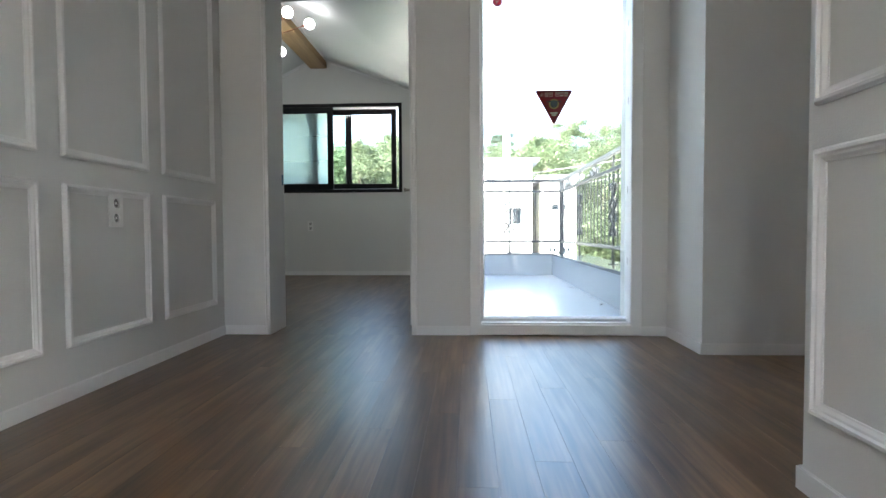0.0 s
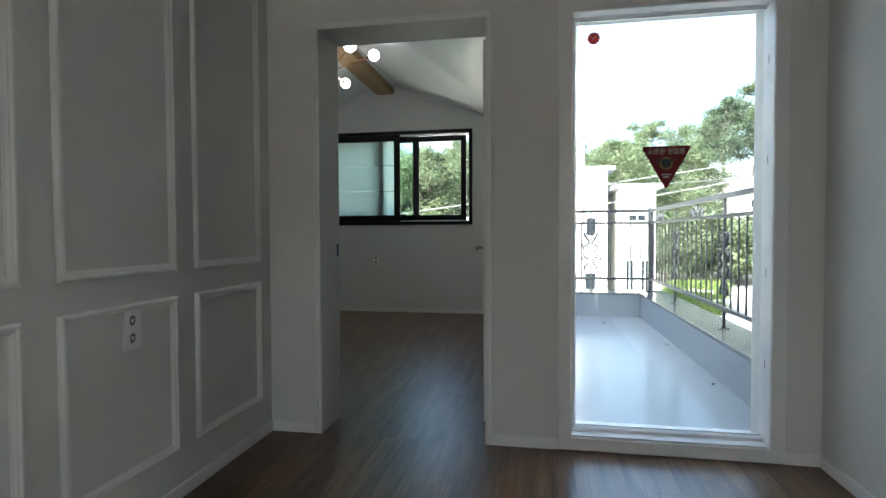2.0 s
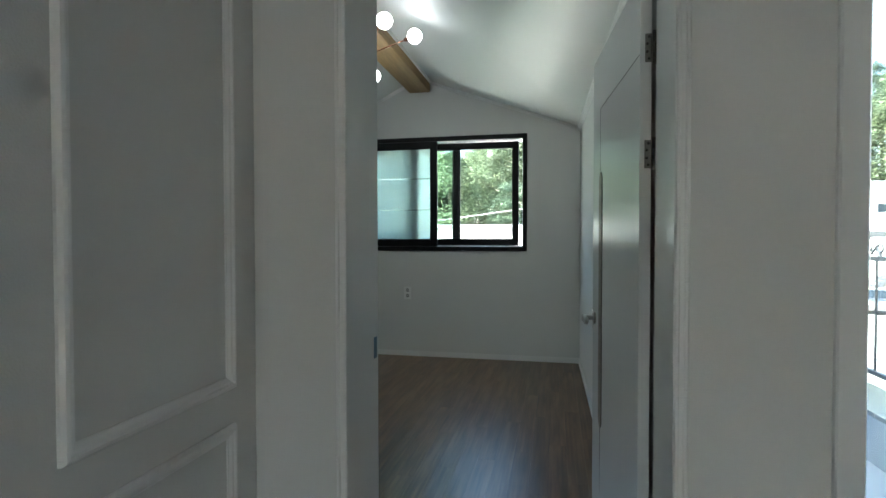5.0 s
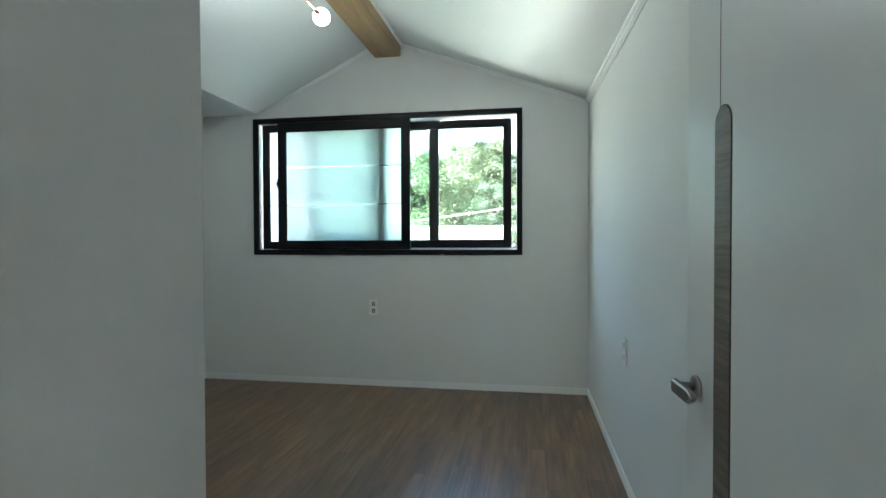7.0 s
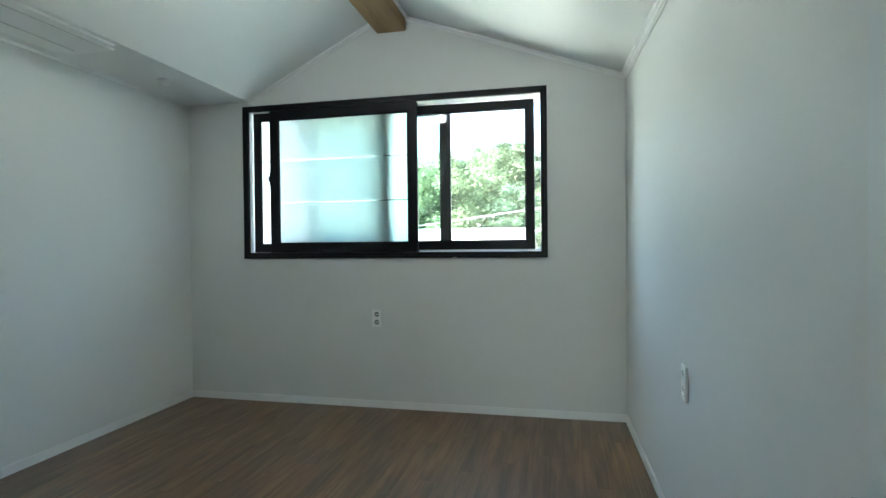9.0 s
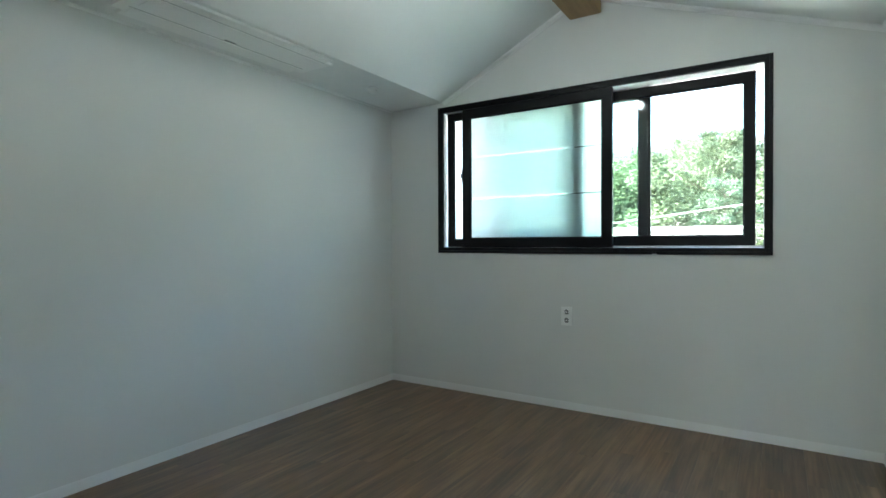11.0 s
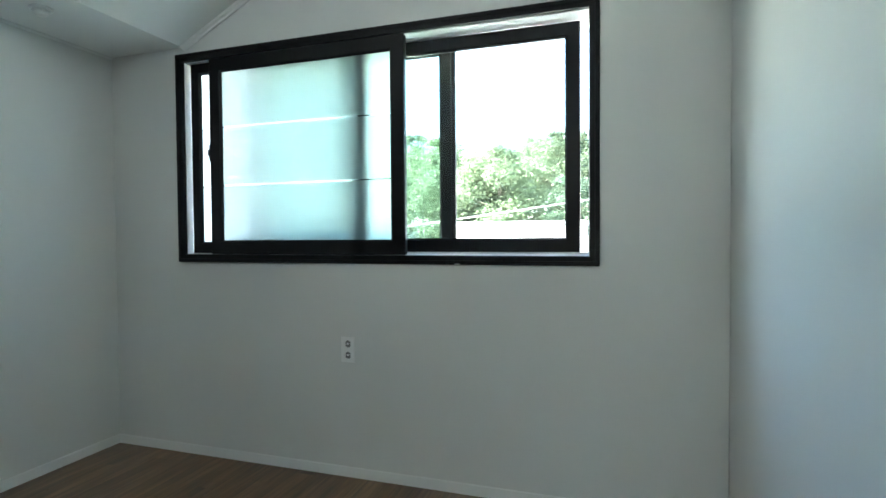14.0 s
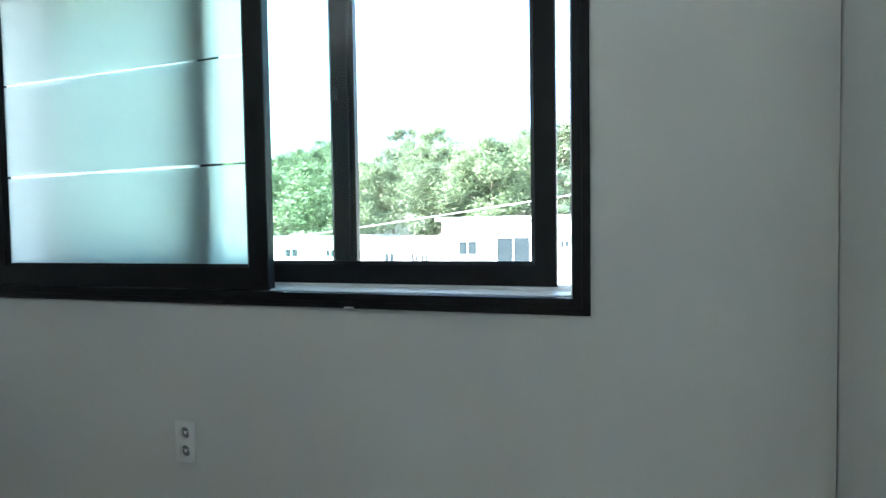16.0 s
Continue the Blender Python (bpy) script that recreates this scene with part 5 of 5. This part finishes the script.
# ---- floors, plank by plank ----
PLANK_W, PLANK_L, GAP = 0.106, 1.21, 0.0004
plank_meshes = {}


def plank_mesh(w, length):
    key = (round(w, 3), round(length, 3))
    if key not in plank_meshes:
        bm = boxes((0, w, 0, length, -0.008, 0.0))
        bmesh.ops.bevel(bm, geom=[e for e in bm.edges if all(v.co.z > -0.001 for v in e.verts)], offset=0.00025, segments=1, affect="EDGES")
        plank_meshes[key] = mesh_of("plank", bm, FLOOR_WOOD)
    return plank_meshes[key]


def plank_floor(name, label, x0, x1, y0, y1):
    base = structure(name, boxes((x0, x1, y0, y1, -0.1, -0.0045)), UNDERLAY, label, "floor")
    x, col = x0, 0
    while x < x1 - 0.005:
        w = min(PLANK_W, x1 - x)
        y = y0 - (col * 0.437 % 1.0) * PLANK_L
        while y < y1 - 0.005:
            a, b = max(y, y0), min(y + PLANK_L, y1)
            if b - a > 0.01:
                ob = new("plank", plank_mesh(w - GAP, b - a - GAP))
                ob.parent = base
                ob.location = (x, a, 0)
            y += PLANK_L
        x += PLANK_W
        col += 1
    return base


plank_floor("floor_hall", "brown wood-look laminate planks with a soft sheen", HALL_W, NEAR_X, HALL_BACK, 0.0)
plank_floor("floor_hall_side", "brown wood-look laminate planks with a soft sheen", NEAR_X, LOBBY_X0, LOBBY_Y0, 0.0)
plank_floor("floor_bedroom", "brown wood-look laminate planks with a soft sheen", ROOM_L, ROOM_R + 0.06, ROOM_S, ROOM_N)
plank_floor("floor_doorway", "brown wood-look laminate planks in the doorway", DOOR_L, DOOR_R, 0.0, ROOM_S)
plank_floor("floor_lobby", "warm-lit wood-look planks in the lobby", LOBBY_X0, LOBBY_END, LOBBY_Y0, 0.29)
plank_floor("floor_lobby_end", "warm-lit wood-look planks in the lobby", 3.62, LOBBY_END, 0.29, 2.2)
structure("floor_east_strip", boxes((NEAR_X, LOBBY_X0, HALL_BACK - 0.2, LOBBY_Y0, -0.1, -0.005)), UNDERLAY, "plain floor strip under the hall wall", "floor")
